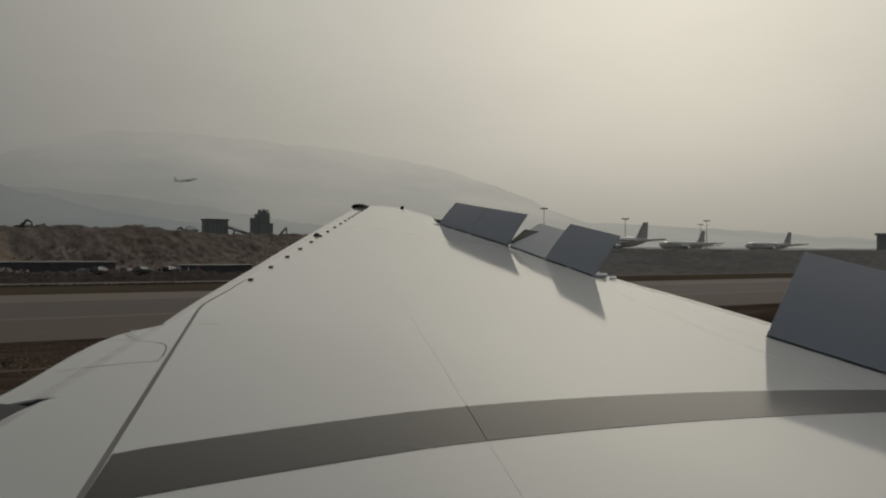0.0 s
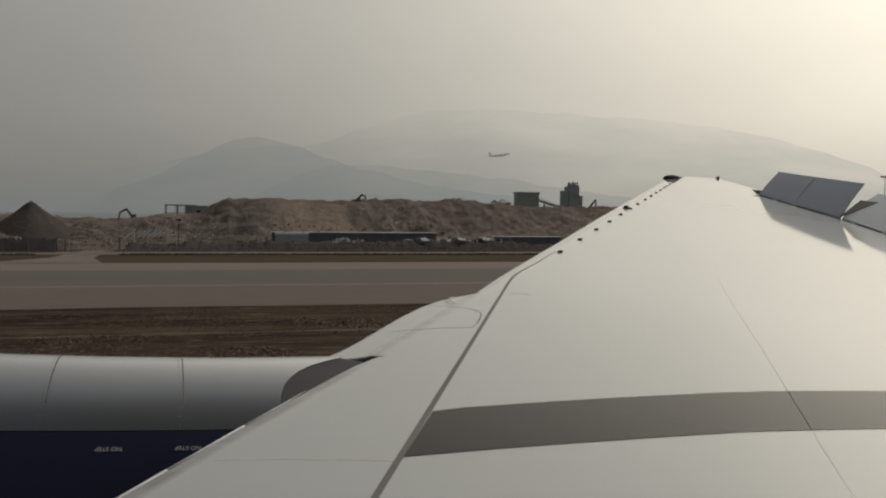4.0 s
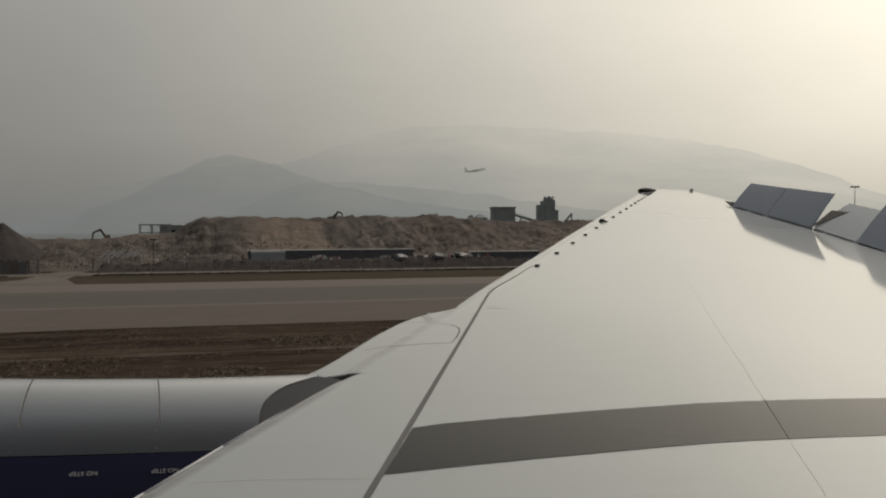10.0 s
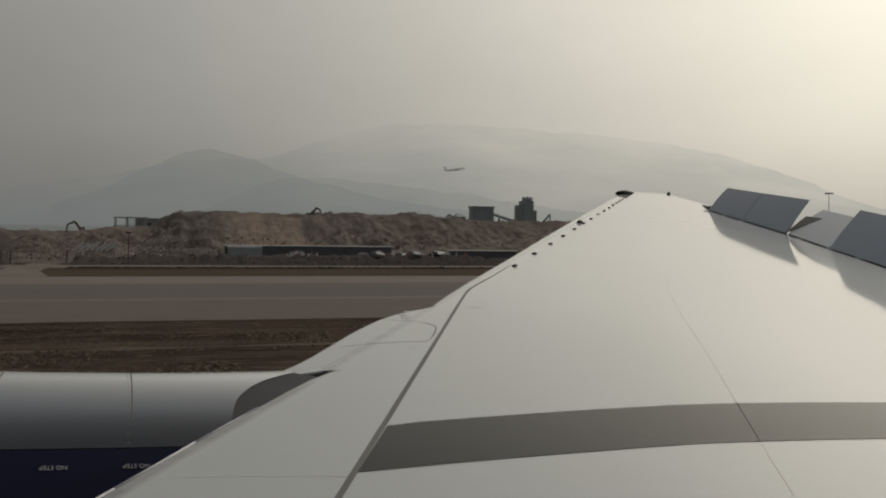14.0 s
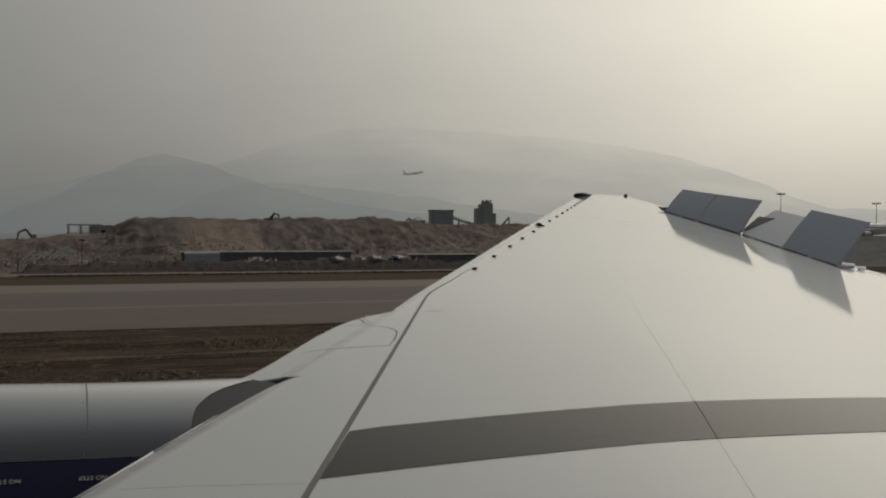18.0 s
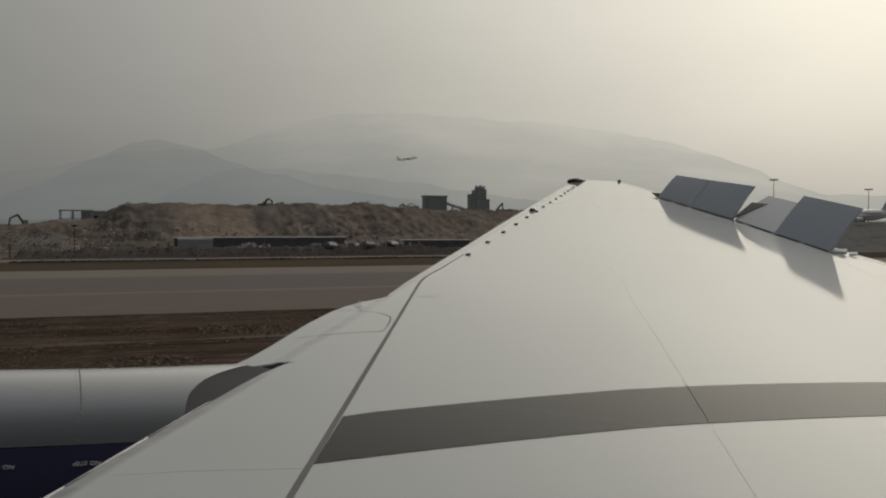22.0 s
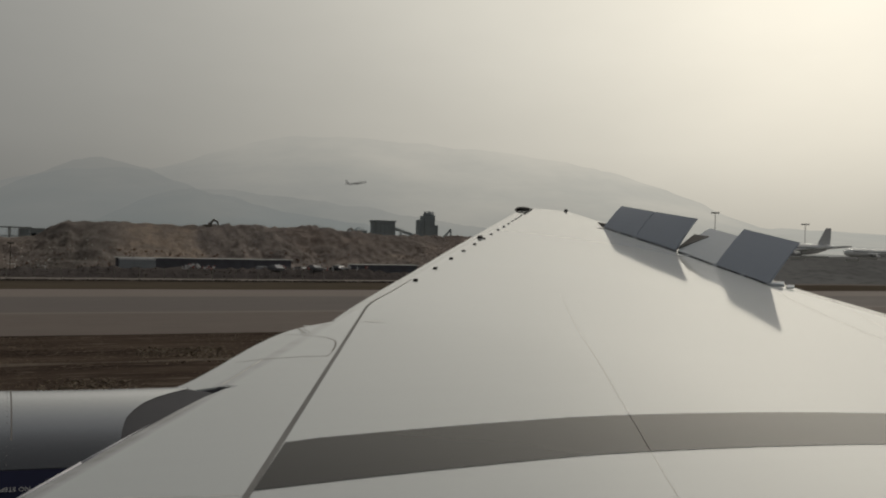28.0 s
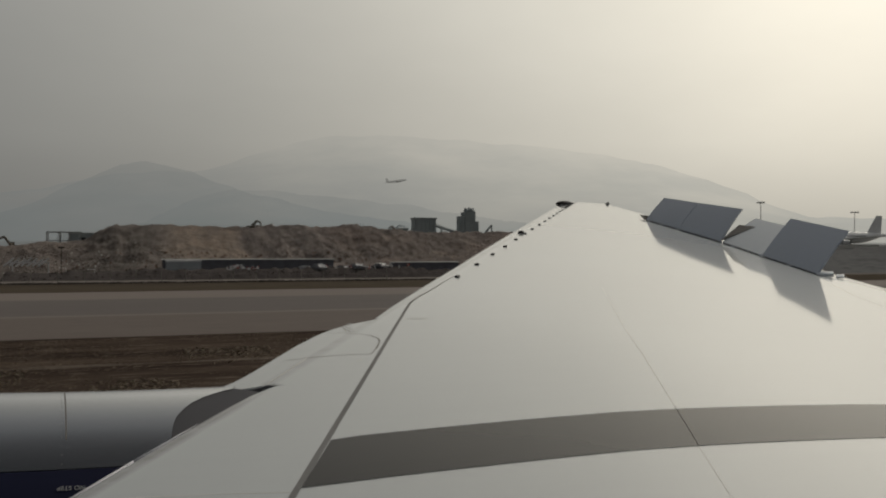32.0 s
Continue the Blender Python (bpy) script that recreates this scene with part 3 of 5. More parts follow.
HINGE = lambda y: (lin(y, (11.9, 12.2, 14.42, 16.71, 21.6, 22), (12.2, 12.28, 12.95, 13.74, 15.0, 15.1)), y)
spoiler(HINGE(21.6), HINGE(19.2), 0.54, (0.67, 0.73), gap=0.005)
spoiler(HINGE(19.2), HINGE(16.72), 0.56, (0.73, 0.80), gap=0.005)
spoiler(HINGE(16.6), HINGE(14.42), 0.80, 0.58, "half-raised pale grey flaperon panel", paint=FLAP)
spoiler(HINGE(14.40), HINGE(12.2), 0.62, 0.81)
spoiler((11.78, 7.94), (12.25, 5.3), 1.45, 1.32)
spoiler((12.25, 5.26), (12.5, 2.6), 1.45, 1.32)
for y in (20.4, 19.2, 15.9, 14.4, 13.2):
    x = HINGE(y)[0] - 0.01
    part("hinge_cover", boxes((x - 0.025, y - 0.09, z_top(x, y) - 0.01, x + 0.025, y + 0.09, z_top(x, y) + 0.03), bevel=0.008), FLAP, wing, "white hinge cover")
for x, y, w, h in ((12.40, 12.16, 0.15, 0.03), (12.58, 11.97, 0.07, 0.015)):
    ob = part("flap_fairing", boxes((-w, -0.06, -h, w, 0.06, h), bevel=0.012), FLAP, wing, "white flap hinge fairing")
    ob.matrix_basis = pose(x, y, z_top(x, y) + 0.035, 24, 0, -46)
GAP = [(13.70, 16.62, 6.135), (14.22, 16.58, 6.51), (14.06, 15.86, 6.445)]
LIFT = Vector((-0.586, 0.091, 0.805))
solid("flap_gap", [Vector(p) + LIFT * h for h in (0.055, 0.03) for p in GAP], [(0, 1, 2), (3, 5, 4), (0, 3, 4, 1), (1, 4, 5, 2), (2, 5, 3, 0)], LINE, wing, "dark open gap beside the flaperon")
xg, yg = HINGE(21.7)
solid("aileron_gap", [(xg - 0.05, yg, z_top(xg, yg) + 0.01), (xg + 0.28, yg + 0.75, z_top(xg, yg) + 0.19), (xg + 0.32, yg + 0.1, z_top(xg, yg) + 0.12), (xg, yg - 0.1, z_top(xg, yg) - 0.02)],
      [(0, 1, 2, 3)], DARK, wing)

# vortex vanes along the leading edge
VY = (11.61, 12.78, 13.94, 15.03, 16.15, 17.25, 18.2, 19.26, 20.23, 21.13, 21.94, 22.71, 23.4, 24.05)
vane = bmesh.new()
bmesh.ops.create_cube(vane, size=1.0, matrix=Matrix.Diagonal((0.065, 0.085, 0.022, 1)))
bmesh.ops.bevel(vane, geom=vane.edges[:], offset=0.004, segments=1, affect="EDGES")
vane_me = bpy.data.meshes.new("vortex_vane")
vane.to_mesh(vane_me)
vane.free()
vane_me.materials.append(DARK)
for y in VY:
    ob = new("vortex_vane", vane_me)
    ob.parent = wing
    x = x_front(y) + 0.24
    ob.matrix_basis = pose(x, y, z_skin(x, y) + 0.012, 7.6, 0, -35)
bm = bmesh.new()
x = x_front(17.35) + 0.12
bmesh.ops.create_cone(bm, cap_ends=True, segments=10, radius1=0.09, radius2=0.04, depth=0.06, matrix=Matrix.Translation((x, 17.35, z_top(x, 17.35) + 0.03)))
part("sensor_blister", bm, DARK, wing)
v, f = strip(dense([(x_front(y) + 0.26, y) for y in (24.6, 26.0, 27.3)]), (0.09, 0.06), 0.006)
solid("tip_slot", v, f, DARK, wing)

# tip lamp housings
bm = bmesh.new()
bmesh.ops.create_uvsphere(bm, u_segments=16, v_segments=10, radius=1.0, matrix=Matrix.Translation((15.15, 26.9, z_top(15.6, 27.0) - 0.05)) @ Matrix.Rotation(radians(-38), 4, "Z") @ Matrix.Diagonal((0.30, 0.95, 0.12, 1)))
part("tip_lamp", bm, DARK, wing, "dark wingtip lamp housing", smooth=True)
bm = bmesh.new()
tube(bm, (17.25, 27.4, z_top(17.2, 27.4)), (17.3, 27.4, z_top(17.2, 27.4) + 0.07), 0.08, 0.03)
part("tail_lamp", bm, DARK, wing)

# engine: nacelle round a level axis, silver above, navy below
EY, EZ, ER = 6.62, 3.416, 1.511
PROFILE = [(-4.6, 0.93), (-4.45, 1.0)] + [(x, (1.511 + 0.013 * (x + 0.38) + 0.0131 * (x + 0.38) ** 2) / 1.511) for x in (-4.1, -3.6, -3.0, -2.3, -1.6, -1.0, -0.4, 0.0, 0.3, 0.6, 0.9, 1.2, 1.6)]
nacelle = new("engine_nacelle")
nacelle.parent = plane
nacelle["label"] = "silver and navy engine nacelle"
nacelle.matrix_basis = Matrix.Translation((-0.38, EY, EZ)) @ pose(0, 0, 0, 0, 2.82, 0.42) @ Matrix.Translation((0.38, -EY, -EZ))


def cowl_end(a):
    """The cowl is cut back where it meets the wing, by angle from its top."""
    return lin(a, (-60, -28, -24, -20.2, -16.7, -12.65, -8.2, -4, 0, 20), (0.26, 0.272, 0.285, 0.309, 0.354, 0.42, 0.52, 0.64, 0.76, 0.95))


def cowl(name, a0, a1, x_list, material, label):
    """Shell of the nacelle between two angles from the top, positive away from the cabin."""
    outer = []
    for x0, s in x_list:
        ring = []
        for i in range(73):
            a = a0 + (a1 - a0) * i / 72
            x = x0 if x0 <= -0.4 else -0.4 + (x0 + 0.4) / 2.0 * (cowl_end(a) + 0.4)
            r = ER * lin(x, [q[0] for q in PROFILE], [q[1] for q in PROFILE])
            ring.append((x, EY + r * math.sin(radians(a)), EZ + r * math.cos(radians(a))))
        outer.append(ring)
    inner = [[(x, EY + (y - EY) * 0.97, EZ + (z - EZ) * 0.97) for x, y, z in r] for r in outer]
    n, m = 73, len(outer)
    verts = [p for r in outer for p in r] + [p for r in inner for p in r]
    faces = []
    for i in range(m - 1):
        for j in range(n - 1):
            faces.append((i * n + j, i * n + j + 1, (i + 1) * n + j + 1, (i + 1) * n + j))
            faces.append((m * n + i * n + j, m * n + (i + 1) * n + j, m * n + (i + 1) * n + j + 1, m * n + i * n + j + 1))
    return solid(name, verts, faces, material, nacelle, label, smooth=True)


cowl("upper_cowl", -37.4, 74, PROFILE, SILVER, "silver-white upper cowl")
cowl("lower_cowl", 74.3, 322.3, PROFILE, NAVY, "dark navy lower cowl")
for x in (-2.98, -2.12, -1.26, -0.40):
    ring = []
    s = lin(x, [q[0] for q in PROFILE], [q[1] for q in PROFILE])
    rows = []
    for dx in (-0.0045, 0.0045):
        rows.append([(x + 0.027 + dx - 0.0018 * (a + 28), EY + (ER * s + 0.003) * math.sin(radians(a)), EZ + (ER * s + 0.003) * math.cos(radians(a))) for a in range(-28, 75, 4)])
    v, f = loft(rows, closed=False, caps=False)
    solid("cowl_joint", v, f, LINE, nacelle)
rv = bmesh.new()
for x in (-2.145, -1.285, -0.425):
    for a in range(-36, 8, 3):
        s = lin(x, [q[0] for q in PROFILE], [q[1] for q in PROFILE])
        m = Matrix.Translation((x + 0.027 - 0.0018 * (a + 28), EY + (ER * s + 0.001) * math.sin(radians(a)), EZ + (ER * s + 0.001) * math.cos(radians(a)))) @ Matrix.Rotation(radians(-a), 4, "X")
        bmesh.ops.create_cone(rv, cap_ends=True, segments=6, radius1=0.0035, radius2=0.0025, depth=0.003, matrix=m)
tagged(part("rivet_rows", rv, LINE, nacelle), kind="stuff")
bm = bmesh.new()
bmesh.ops.create_cone(bm, cap_ends=True, segments=32, radius1=ER * 0.88, radius2=ER * 0.88, depth=0.3, matrix=Matrix.Translation((-3.4, EY, EZ)) @ Matrix.Rotation(radians(90), 4, "Y"))
part("fan_disc", bm, DARK, nacelle)
bm = bmesh.new()
bmesh.ops.create_cone(bm, cap_ends=True, segments=32, radius1=ER * 0.78, radius2=0.3, depth=3.0, matrix=Matrix.Translation((3.3, EY, EZ)) @ Matrix.Rotation(radians(90), 4, "Y"))
part("exhaust_cone", bm, CHROME, nacelle, smooth=True)


def words(text, size, matrix, parent, material):
    cu = bpy.data.curves.new("lettering", "FONT")
    cu.body, cu.size, cu.align_x, cu.align_y, cu.extrude = text, size, "CENTER", "CENTER", 0.001
    cu.materials.append(material)
    ob = new("lettering", cu)
    ob.parent = parent
    ob.matrix_basis = matrix
    return ob


for x in (-0.32, -0.80, -1.68):
    a = -42.8
    s = lin(x, [q[0] for q in PROFILE], [q[1] for q in PROFILE])
    m = Matrix.Translation((x, EY + (ER * s + 0.004) * math.sin(radians(a)), EZ + (ER * s + 0.004) * math.cos(radians(a))))
    words("NO STEP", 0.041, m @ Matrix.Rotation(radians(-a), 4, "X") @ Matrix.Rotation(radians(180), 4, "Z"), nacelle, LETTER)

# pylon and liner, painted dark for the gap between cowl and leading edge
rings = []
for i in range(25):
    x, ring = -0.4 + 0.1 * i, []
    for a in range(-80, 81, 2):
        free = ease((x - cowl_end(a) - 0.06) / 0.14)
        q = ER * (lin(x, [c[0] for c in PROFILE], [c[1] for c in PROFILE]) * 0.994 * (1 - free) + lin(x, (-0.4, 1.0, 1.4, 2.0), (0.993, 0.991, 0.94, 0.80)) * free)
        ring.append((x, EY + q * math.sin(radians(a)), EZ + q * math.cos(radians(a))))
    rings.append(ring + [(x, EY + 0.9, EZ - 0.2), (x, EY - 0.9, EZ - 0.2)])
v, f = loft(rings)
solid("duct_liner", v, f, PYLON, nacelle, "dark grey liner filling the opening behind the cowl", smooth=True)
PLAN = [(1.17, 6.775), (1.0, 6.715), (0.84, 6.63), (0.72, 6.52), (0.9, 6.45), (1.4, 6.5), (2.2, 6.8), (1.8, 7.0)]
rings = []
cx, cy = 0.95, 6.55
for drop, grow in ((0.05, 0.96), (0.06, 0.99), (0.10, 1.0), (0.3, 1.02), (0.9, 0.95)):
    rings.append([(cx + (x - cx) * grow, cy + (y - cy) * grow, 4.0 + SLOPE * y - drop - (0.25 if x > 1.3 else 0.0)) for x, y in PLAN])
v, f = loft(rings)
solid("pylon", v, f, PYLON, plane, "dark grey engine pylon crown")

# pointed inboard end of the outer slat, with its dark end face
def skin_pt(x, y, d=0.0):
    return (x, y, 4.0 + SLOPE * y - d)


END = [(1.17, 6.745), (0.675, 6.575), (0.80, 6.775), (0.95, 6.86)]
v = [skin_pt(x, y, -0.002) for x, y in END] + [skin_pt(x, y, 0.012) for x, y in END]
n = len(END)
solid("slat_end", v, [tuple(range(n)), tuple(range(2 * n - 1, n - 1, -1))] + [(i, (i + 1) % n, n + (i + 1) % n, n + i) for i in range(n)], WHITE, wing)
face = [(1.17, 6.75), (0.92, 6.66), (0.69, 6.582)]
v = [skin_pt(x, y, 0.013) for x, y in face] + [skin_pt(x + 0.02, y + 0.03, 0.35) for x, y in face] + [skin_pt(x + 0.04, y + 0.12, 0.013) for x, y in face] + [skin_pt(x + 0.06, y + 0.15, 0.35) for x, y in face]
solid("slat_end_face", v, [(0, 1, 4, 3), (1, 2, 5, 4), (6, 9, 10, 7), (7, 10, 11, 8), (2, 8, 11, 5), (0, 3, 9, 6)], PYLON, wing, "dark slat end face")

# bright metal lip of the inboard slat
bm = bmesh.new()
lip = [2.4 + 0.6 * i for i in range(7)]
for ya, yb in zip(lip, lip[1:]):
    xa, xb = x_front(ya) + 0.018, x_front(yb) + 0.018
    tube(bm, (xa, ya, z_skin(xa, ya) + 0.006), (xb, yb, z_skin(xb, yb) + 0.006), 0.008, 0.008 if yb < 5.9 else 0.001, 10)
part("slat_lip", bm, LIP, wing, "bright bare metal slat lip", smooth=True)

# fuselage shell with one opening at the camera's window
FY, FZ, FR = -2.82, 5.0, 3.12
v, f = [], []
xs = [-14, -10, -6, -3, -1.2, -0.28, 0.0, 0.30, 0.62, 1.6, 4, 8, 12, 16, 20]
angs = [2 * math.pi * i / 96 for i in range(96)]
for r in (FR, FR - 0.05):
    for x in xs:
        for a in angs:
            v.append((x, FY + r * math.cos(a), FZ + r * math.sin(a)))
nn = len(angs)
for s in range(2):
    o = s * len(xs) * nn
    for i in range(len(xs) - 1):
        for j in range(nn):
            k = (j + 1) % nn
            if -0.3 < (xs[i] + xs[i + 1]) / 2 < 0.62 and 5.58 < FZ + FR * math.sin((angs[j] + angs[j] + 2 * math.pi / nn) / 2) < 6.42 and math.cos(angs[j]) > 0:
                continue
            f.append((o + i * nn + j, o + i * nn + k, o + (i + 1) * nn + k, o + (i + 1) * nn + j))
shell = solid("fuselage", v, f, WHITE, plane, "white fuselage side with an unseen navy belly that darkens reflections", smooth=True)
# out-of-view navy belly, added to darken light bounced on cowl and wing root
shell.data.materials.append(NAVY)
for poly in shell.data.polygons:
    if poly.center.z < FZ + 0.1:
        poly.material_index = 1
part("bulkhead", boxes((-14.06, FY - 3.0, 2.4, -14.0, FY + 3.0, 7.6)), WHITE, plane)
part("bulkhead", boxes((20.0, FY - 3.0, 2.4, 20.06, FY + 3.0, 7.6)), WHITE, plane)

# main gear under the wing
bm = bmesh.new()
tube(bm, (8.0, 2.3, 0.7), (8.0, 2.3, 3.6), 0.16, 0.2, 12)
part("gear_leg", bm, CHROME, plane)
for dx in (-1.2, 0.0, 1.2):
    for dy in (-0.6, 0.6):
        bm = bmesh.new()
        tube(bm, (8.0 + dx, 2.3 + dy - 0.22, 0.66), (8.0 + dx, 2.3 + dy + 0.22, 0.66), 0.62, None, 20)
        part("wheel", bm, RUBBER, plane)
bm = bmesh.new()
tube(bm, (6.7, 2.3, 0.66), (9.3, 2.3, 0.66), 0.12)
part("gear_beam", bm, CHROME, plane)


# ---- the airfield ----
def sheet(name, x0, y0, x1, y1, z, material, label, category, nx=2, ny=2, wob=0.0, ridge=None):
    """A ground sheet, its long edges slightly uneven when wob is given."""
    v, f = [], []
    for i in range(nx + 1):
        for j in range(ny + 1):
            x, y = x0 + (x1 - x0) * i / nx, y0 + (y1 - y0) * j / ny
            if wob and j in (0, ny):
                y += wob * noise.noise(Vector((x * 0.08, y, 3.1))) + 0.4 * wob * noise.noise(Vector((x * 0.5, y, 7.7)))
            v.append((x, y, z + (ridge(x, y) if ridge else 0)))
    for i in range(nx):
        for j in range(ny):
            q = i * (ny + 1) + j
            f.append((q, q + 1, q + ny + 2, q + ny + 1))
    ob = solid(name, v, f, material)
    return tagged(ob, label, category, kind="structure")


sheet("ground", -4000, -3000, 4900, 4900, -0.06, SITE, "bare dusty ground of the airfield", "ground", 4, 4)
sheet("taxiway", -600, -40, 900, 26, 0.0, CONCRETE, "worn grey concrete taxiway under the airliner", "taxiway", 60, 2)
sheet("grass_strip", -600, 25.9, 900, 59.2, -0.02, GRASS, "dry brown grass between the taxiways", "grass", 400, 4, 0.5)
sheet("runway_shoulder", -600, 58.5, 900, 77.4, -0.03, SHOULDER, "brownish paved shoulder of the runway", "runway", 60, 2)
sheet("runway", -600, 78.7, 900, 101.5, -0.03, ASPHALT, "long grey asphalt runway with faint tyre streaks", "runway", 60, 4)
sheet("runway_edge", -600, 101.5, 900, 118, -0.03, PALE, "paler concrete edge of the runway", "runway", 60, 2)
sheet("service_strip", -600, 144, 900, 156.5, -0.03, DUST, "pale dusty service strip along the site", "road", 200, 2, 0.8)
sheet("verge", -600, 117.2, 900, 144.5, -0.02, VERGE, "brown grass verge beyond the runway", "grass", 400, 3, 0.6)
link2 = solid("site_road", [(-31, 116.5, 0.01), (-16, 116.5, 0.01), (-19.5, 133, 0.01), (-20.5, 168, 0.012), (-25.5, 168, 0.012), (-25.5, 133, 0.01)], [(0, 1, 2, 3, 4, 5)], DUST)
tagged(link2, "pale dusty road leading into the site", "road", kind="structure")
for y, w in ((77.4, 1.3),):
    tagged(sheet("runway_line", -600, y, 900, y + w, -0.03, PALE, "faint worn line on the runway", "marking", 40, 1), kind="structure")


def far_ridge(name, az_el, dist, material, label, depth=900, seed=1.0):
    """A far hillside: its crest follows azimuth and elevation, and slopes down to both sides."""
    v, f = [], []
    azs = [a for a, e in az_el]
    els = [e for a, e in az_el]
    n, m = 220, 7
    for i in range(n + 1):
        a = azs[0] + (azs[-1] - azs[0]) * i / n
        e = lin(a, azs, els)
        e += (0.16 * noise.noise(Vector((a * 0.55, seed, 0))) + 0.07 * noise.noise(Vector((a * 2.3, seed, 5)))) * min(1, e)
        h = max(2.0, dist * math.tan(radians(e)) + 6)
        for j in range(m + 1):
            s = j / m
            d = dist - depth * (1 - s)
            z = h * (s ** 1.2) * (1 + 0.12 * noise.noise(Vector((a * 0.8, s * 4, seed))) * (1 - s))
            v.append((d * math.sin(radians(a)), d * math.cos(radians(a)), z - 1))
    for i in range(n):
        for j in range(m):
            q = i * (m + 1) + j
            f.append((q, q + 1, q + m + 2, q + m + 1))
    ob = solid(name, v, f, material, smooth=True)
    ob.visible_shadow = False
    return tagged(ob, label, "mountain", kind="structure")


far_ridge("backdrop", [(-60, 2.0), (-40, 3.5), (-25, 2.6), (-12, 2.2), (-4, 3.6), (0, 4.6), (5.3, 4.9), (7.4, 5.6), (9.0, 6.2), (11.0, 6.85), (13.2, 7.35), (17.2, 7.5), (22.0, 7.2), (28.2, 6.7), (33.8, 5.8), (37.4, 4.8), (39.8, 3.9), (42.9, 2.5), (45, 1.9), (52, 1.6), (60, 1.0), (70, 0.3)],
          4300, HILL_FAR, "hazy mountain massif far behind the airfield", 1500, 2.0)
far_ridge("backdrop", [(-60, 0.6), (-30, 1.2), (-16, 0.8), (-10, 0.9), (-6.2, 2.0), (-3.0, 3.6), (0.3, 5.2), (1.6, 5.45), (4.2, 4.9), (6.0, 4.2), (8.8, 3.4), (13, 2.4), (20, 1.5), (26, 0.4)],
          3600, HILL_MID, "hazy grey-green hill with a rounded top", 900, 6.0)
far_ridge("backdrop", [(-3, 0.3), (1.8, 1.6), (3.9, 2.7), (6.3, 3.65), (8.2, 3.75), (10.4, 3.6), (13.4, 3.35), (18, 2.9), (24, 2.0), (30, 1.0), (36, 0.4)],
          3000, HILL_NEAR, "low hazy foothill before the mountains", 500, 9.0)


# strip added in painted haze colour, hides the ground sheet near the horizon
far_ridge("backdrop", [(-62, 0.15), (-40, 0.35), (-20, 0.25), (-8, 0.3), (4, 0.2), (20, 0.3), (45, 0.35), (72, 0.3)], 1500, HAZE_STRIP, "low strip in painted haze colour, added to hide the far ground", 700, 12.0)


# ---- earthworks ----
def fbm(x, y, s, k=4):
    return sum(noise.noise(Vector((x * s * 2 ** i, y * s * 2 ** i, 1.7 * i))) / 2 ** i for i in range(k))


def crest(x):
    return lin(x, (-190, -120, -90, -60, -40, -28, -20, -9, -5, -1, 6, 22, 36, 41, 46, 52, 60, 71, 80, 107, 125, 150, 175), (5, 6.5, 5.5, 6.0, 5.2, 5.0, 6.0, 6.4, 8.4, 10.3, 11.0, 11.0, 10.6, 10.3, 11.0, 10.4, 10.7, 10.0, 9.4, 9.7, 9.0, 7.0, 2.0))


def ridged(x, y, s, k=4):
    return sum((0.5 - abs(noise.noise(Vector((x * s * 2 ** i, y * s * 2 ** i, 5.1 * i))) * 1.6)) / 1.8 ** i for i in range(k))


def mound(x, y):
    h = crest(x)
    yy = y + 6 * fbm(x, 3.0, 0.05, 2)
    front = lin(yy, (168, 176, 186, 198, 210, 222, 262, 300, 345), (0.0, 0.14, 0.26, 0.42, 0.74, 1.0, 0.98, 0.72, 0.0))
    if front <= 0:
        return 0.0
    grip = min(1, front * 4)
    side = math.sin(math.pi * min(1, front))
    rough = fbm(x, y, 0.04) * 0.5 + ridged(x, y, 0.11, 5) * (0.35 + 0.9 * ease(noise.noise(Vector((x * 0.03, y * 0.03, 8.0))) * 2.2 + 0.4) * (1 - 0.6 * ease((front - 0.85) / 0.15)))
    rough += ridged(x, y, 0.33, 4) * 0.55 * ease((0.75 - front) / 0.3)
    calm = ease((x - 3) / 6) * ease((32 - x) / 4)
    rough *= 1 - 0.65 * calm
    rough += ridged(x + 40, y, 0.16, 4) * 0.7 * ease((x - 32) / 6) * ease((front - 0.8) / 0.2)
    rough += 0.45 * fbm(x, y, 0.3, 3) * ease((front - 0.85) / 0.1)
    lumps = max(0.0, noise.noise(Vector((x * 0.11, y * 0.26, 11.0)))) * 3.0 * ease((12 - x) / 8) * ease((y - 169) / 5) * ease((212 - y) / 10)
    bend = 0.4 * noise.noise(Vector((x * 0.1, y * 0.1, 0)))
    gully = (0.5 - abs(noise.noise(Vector((x * 0.30 + bend, y * 0.02, 4.0)))) * 1.7) * 0.9 * side
    return max(0.0, h * front + (1.25 * rough + 0.7 * gully) * grip + lumps)


v, f = [], []
nx, ny = 620, 170
for i in range(nx + 1):
    for j in range(ny + 1):
        x, y = -190 + 365 * i / nx, 166 + 180 * j / ny
        edge = 1.0 if 0 < i < nx and 0 < j < ny else 0.0
        v.append((x, y, mound(x, y) * edge - 0.07))
for i in range(nx):
    for j in range(ny):
        q = i * (ny + 1) + j
        f.append((q, q + 1, q + ny + 2, q + ny + 1))
tagged(solid("earth_mound", v, f, EARTH, smooth=True), "long eroded heap of brown excavated earth", "earthworks", kind="structure")


def bank_h(x, y):
    h = lin(x, (120, 150, 175, 300, 420, 620), (0, 4.5, 7.0, 7.3, 7.6, 7.6))
    s = lin(y, (152, 172, 186, 240), (0, 0.86, 1.0, 0.8))
    return max(0, h * s + fbm(x, y, 0.03, 2) * 0.4 * s)


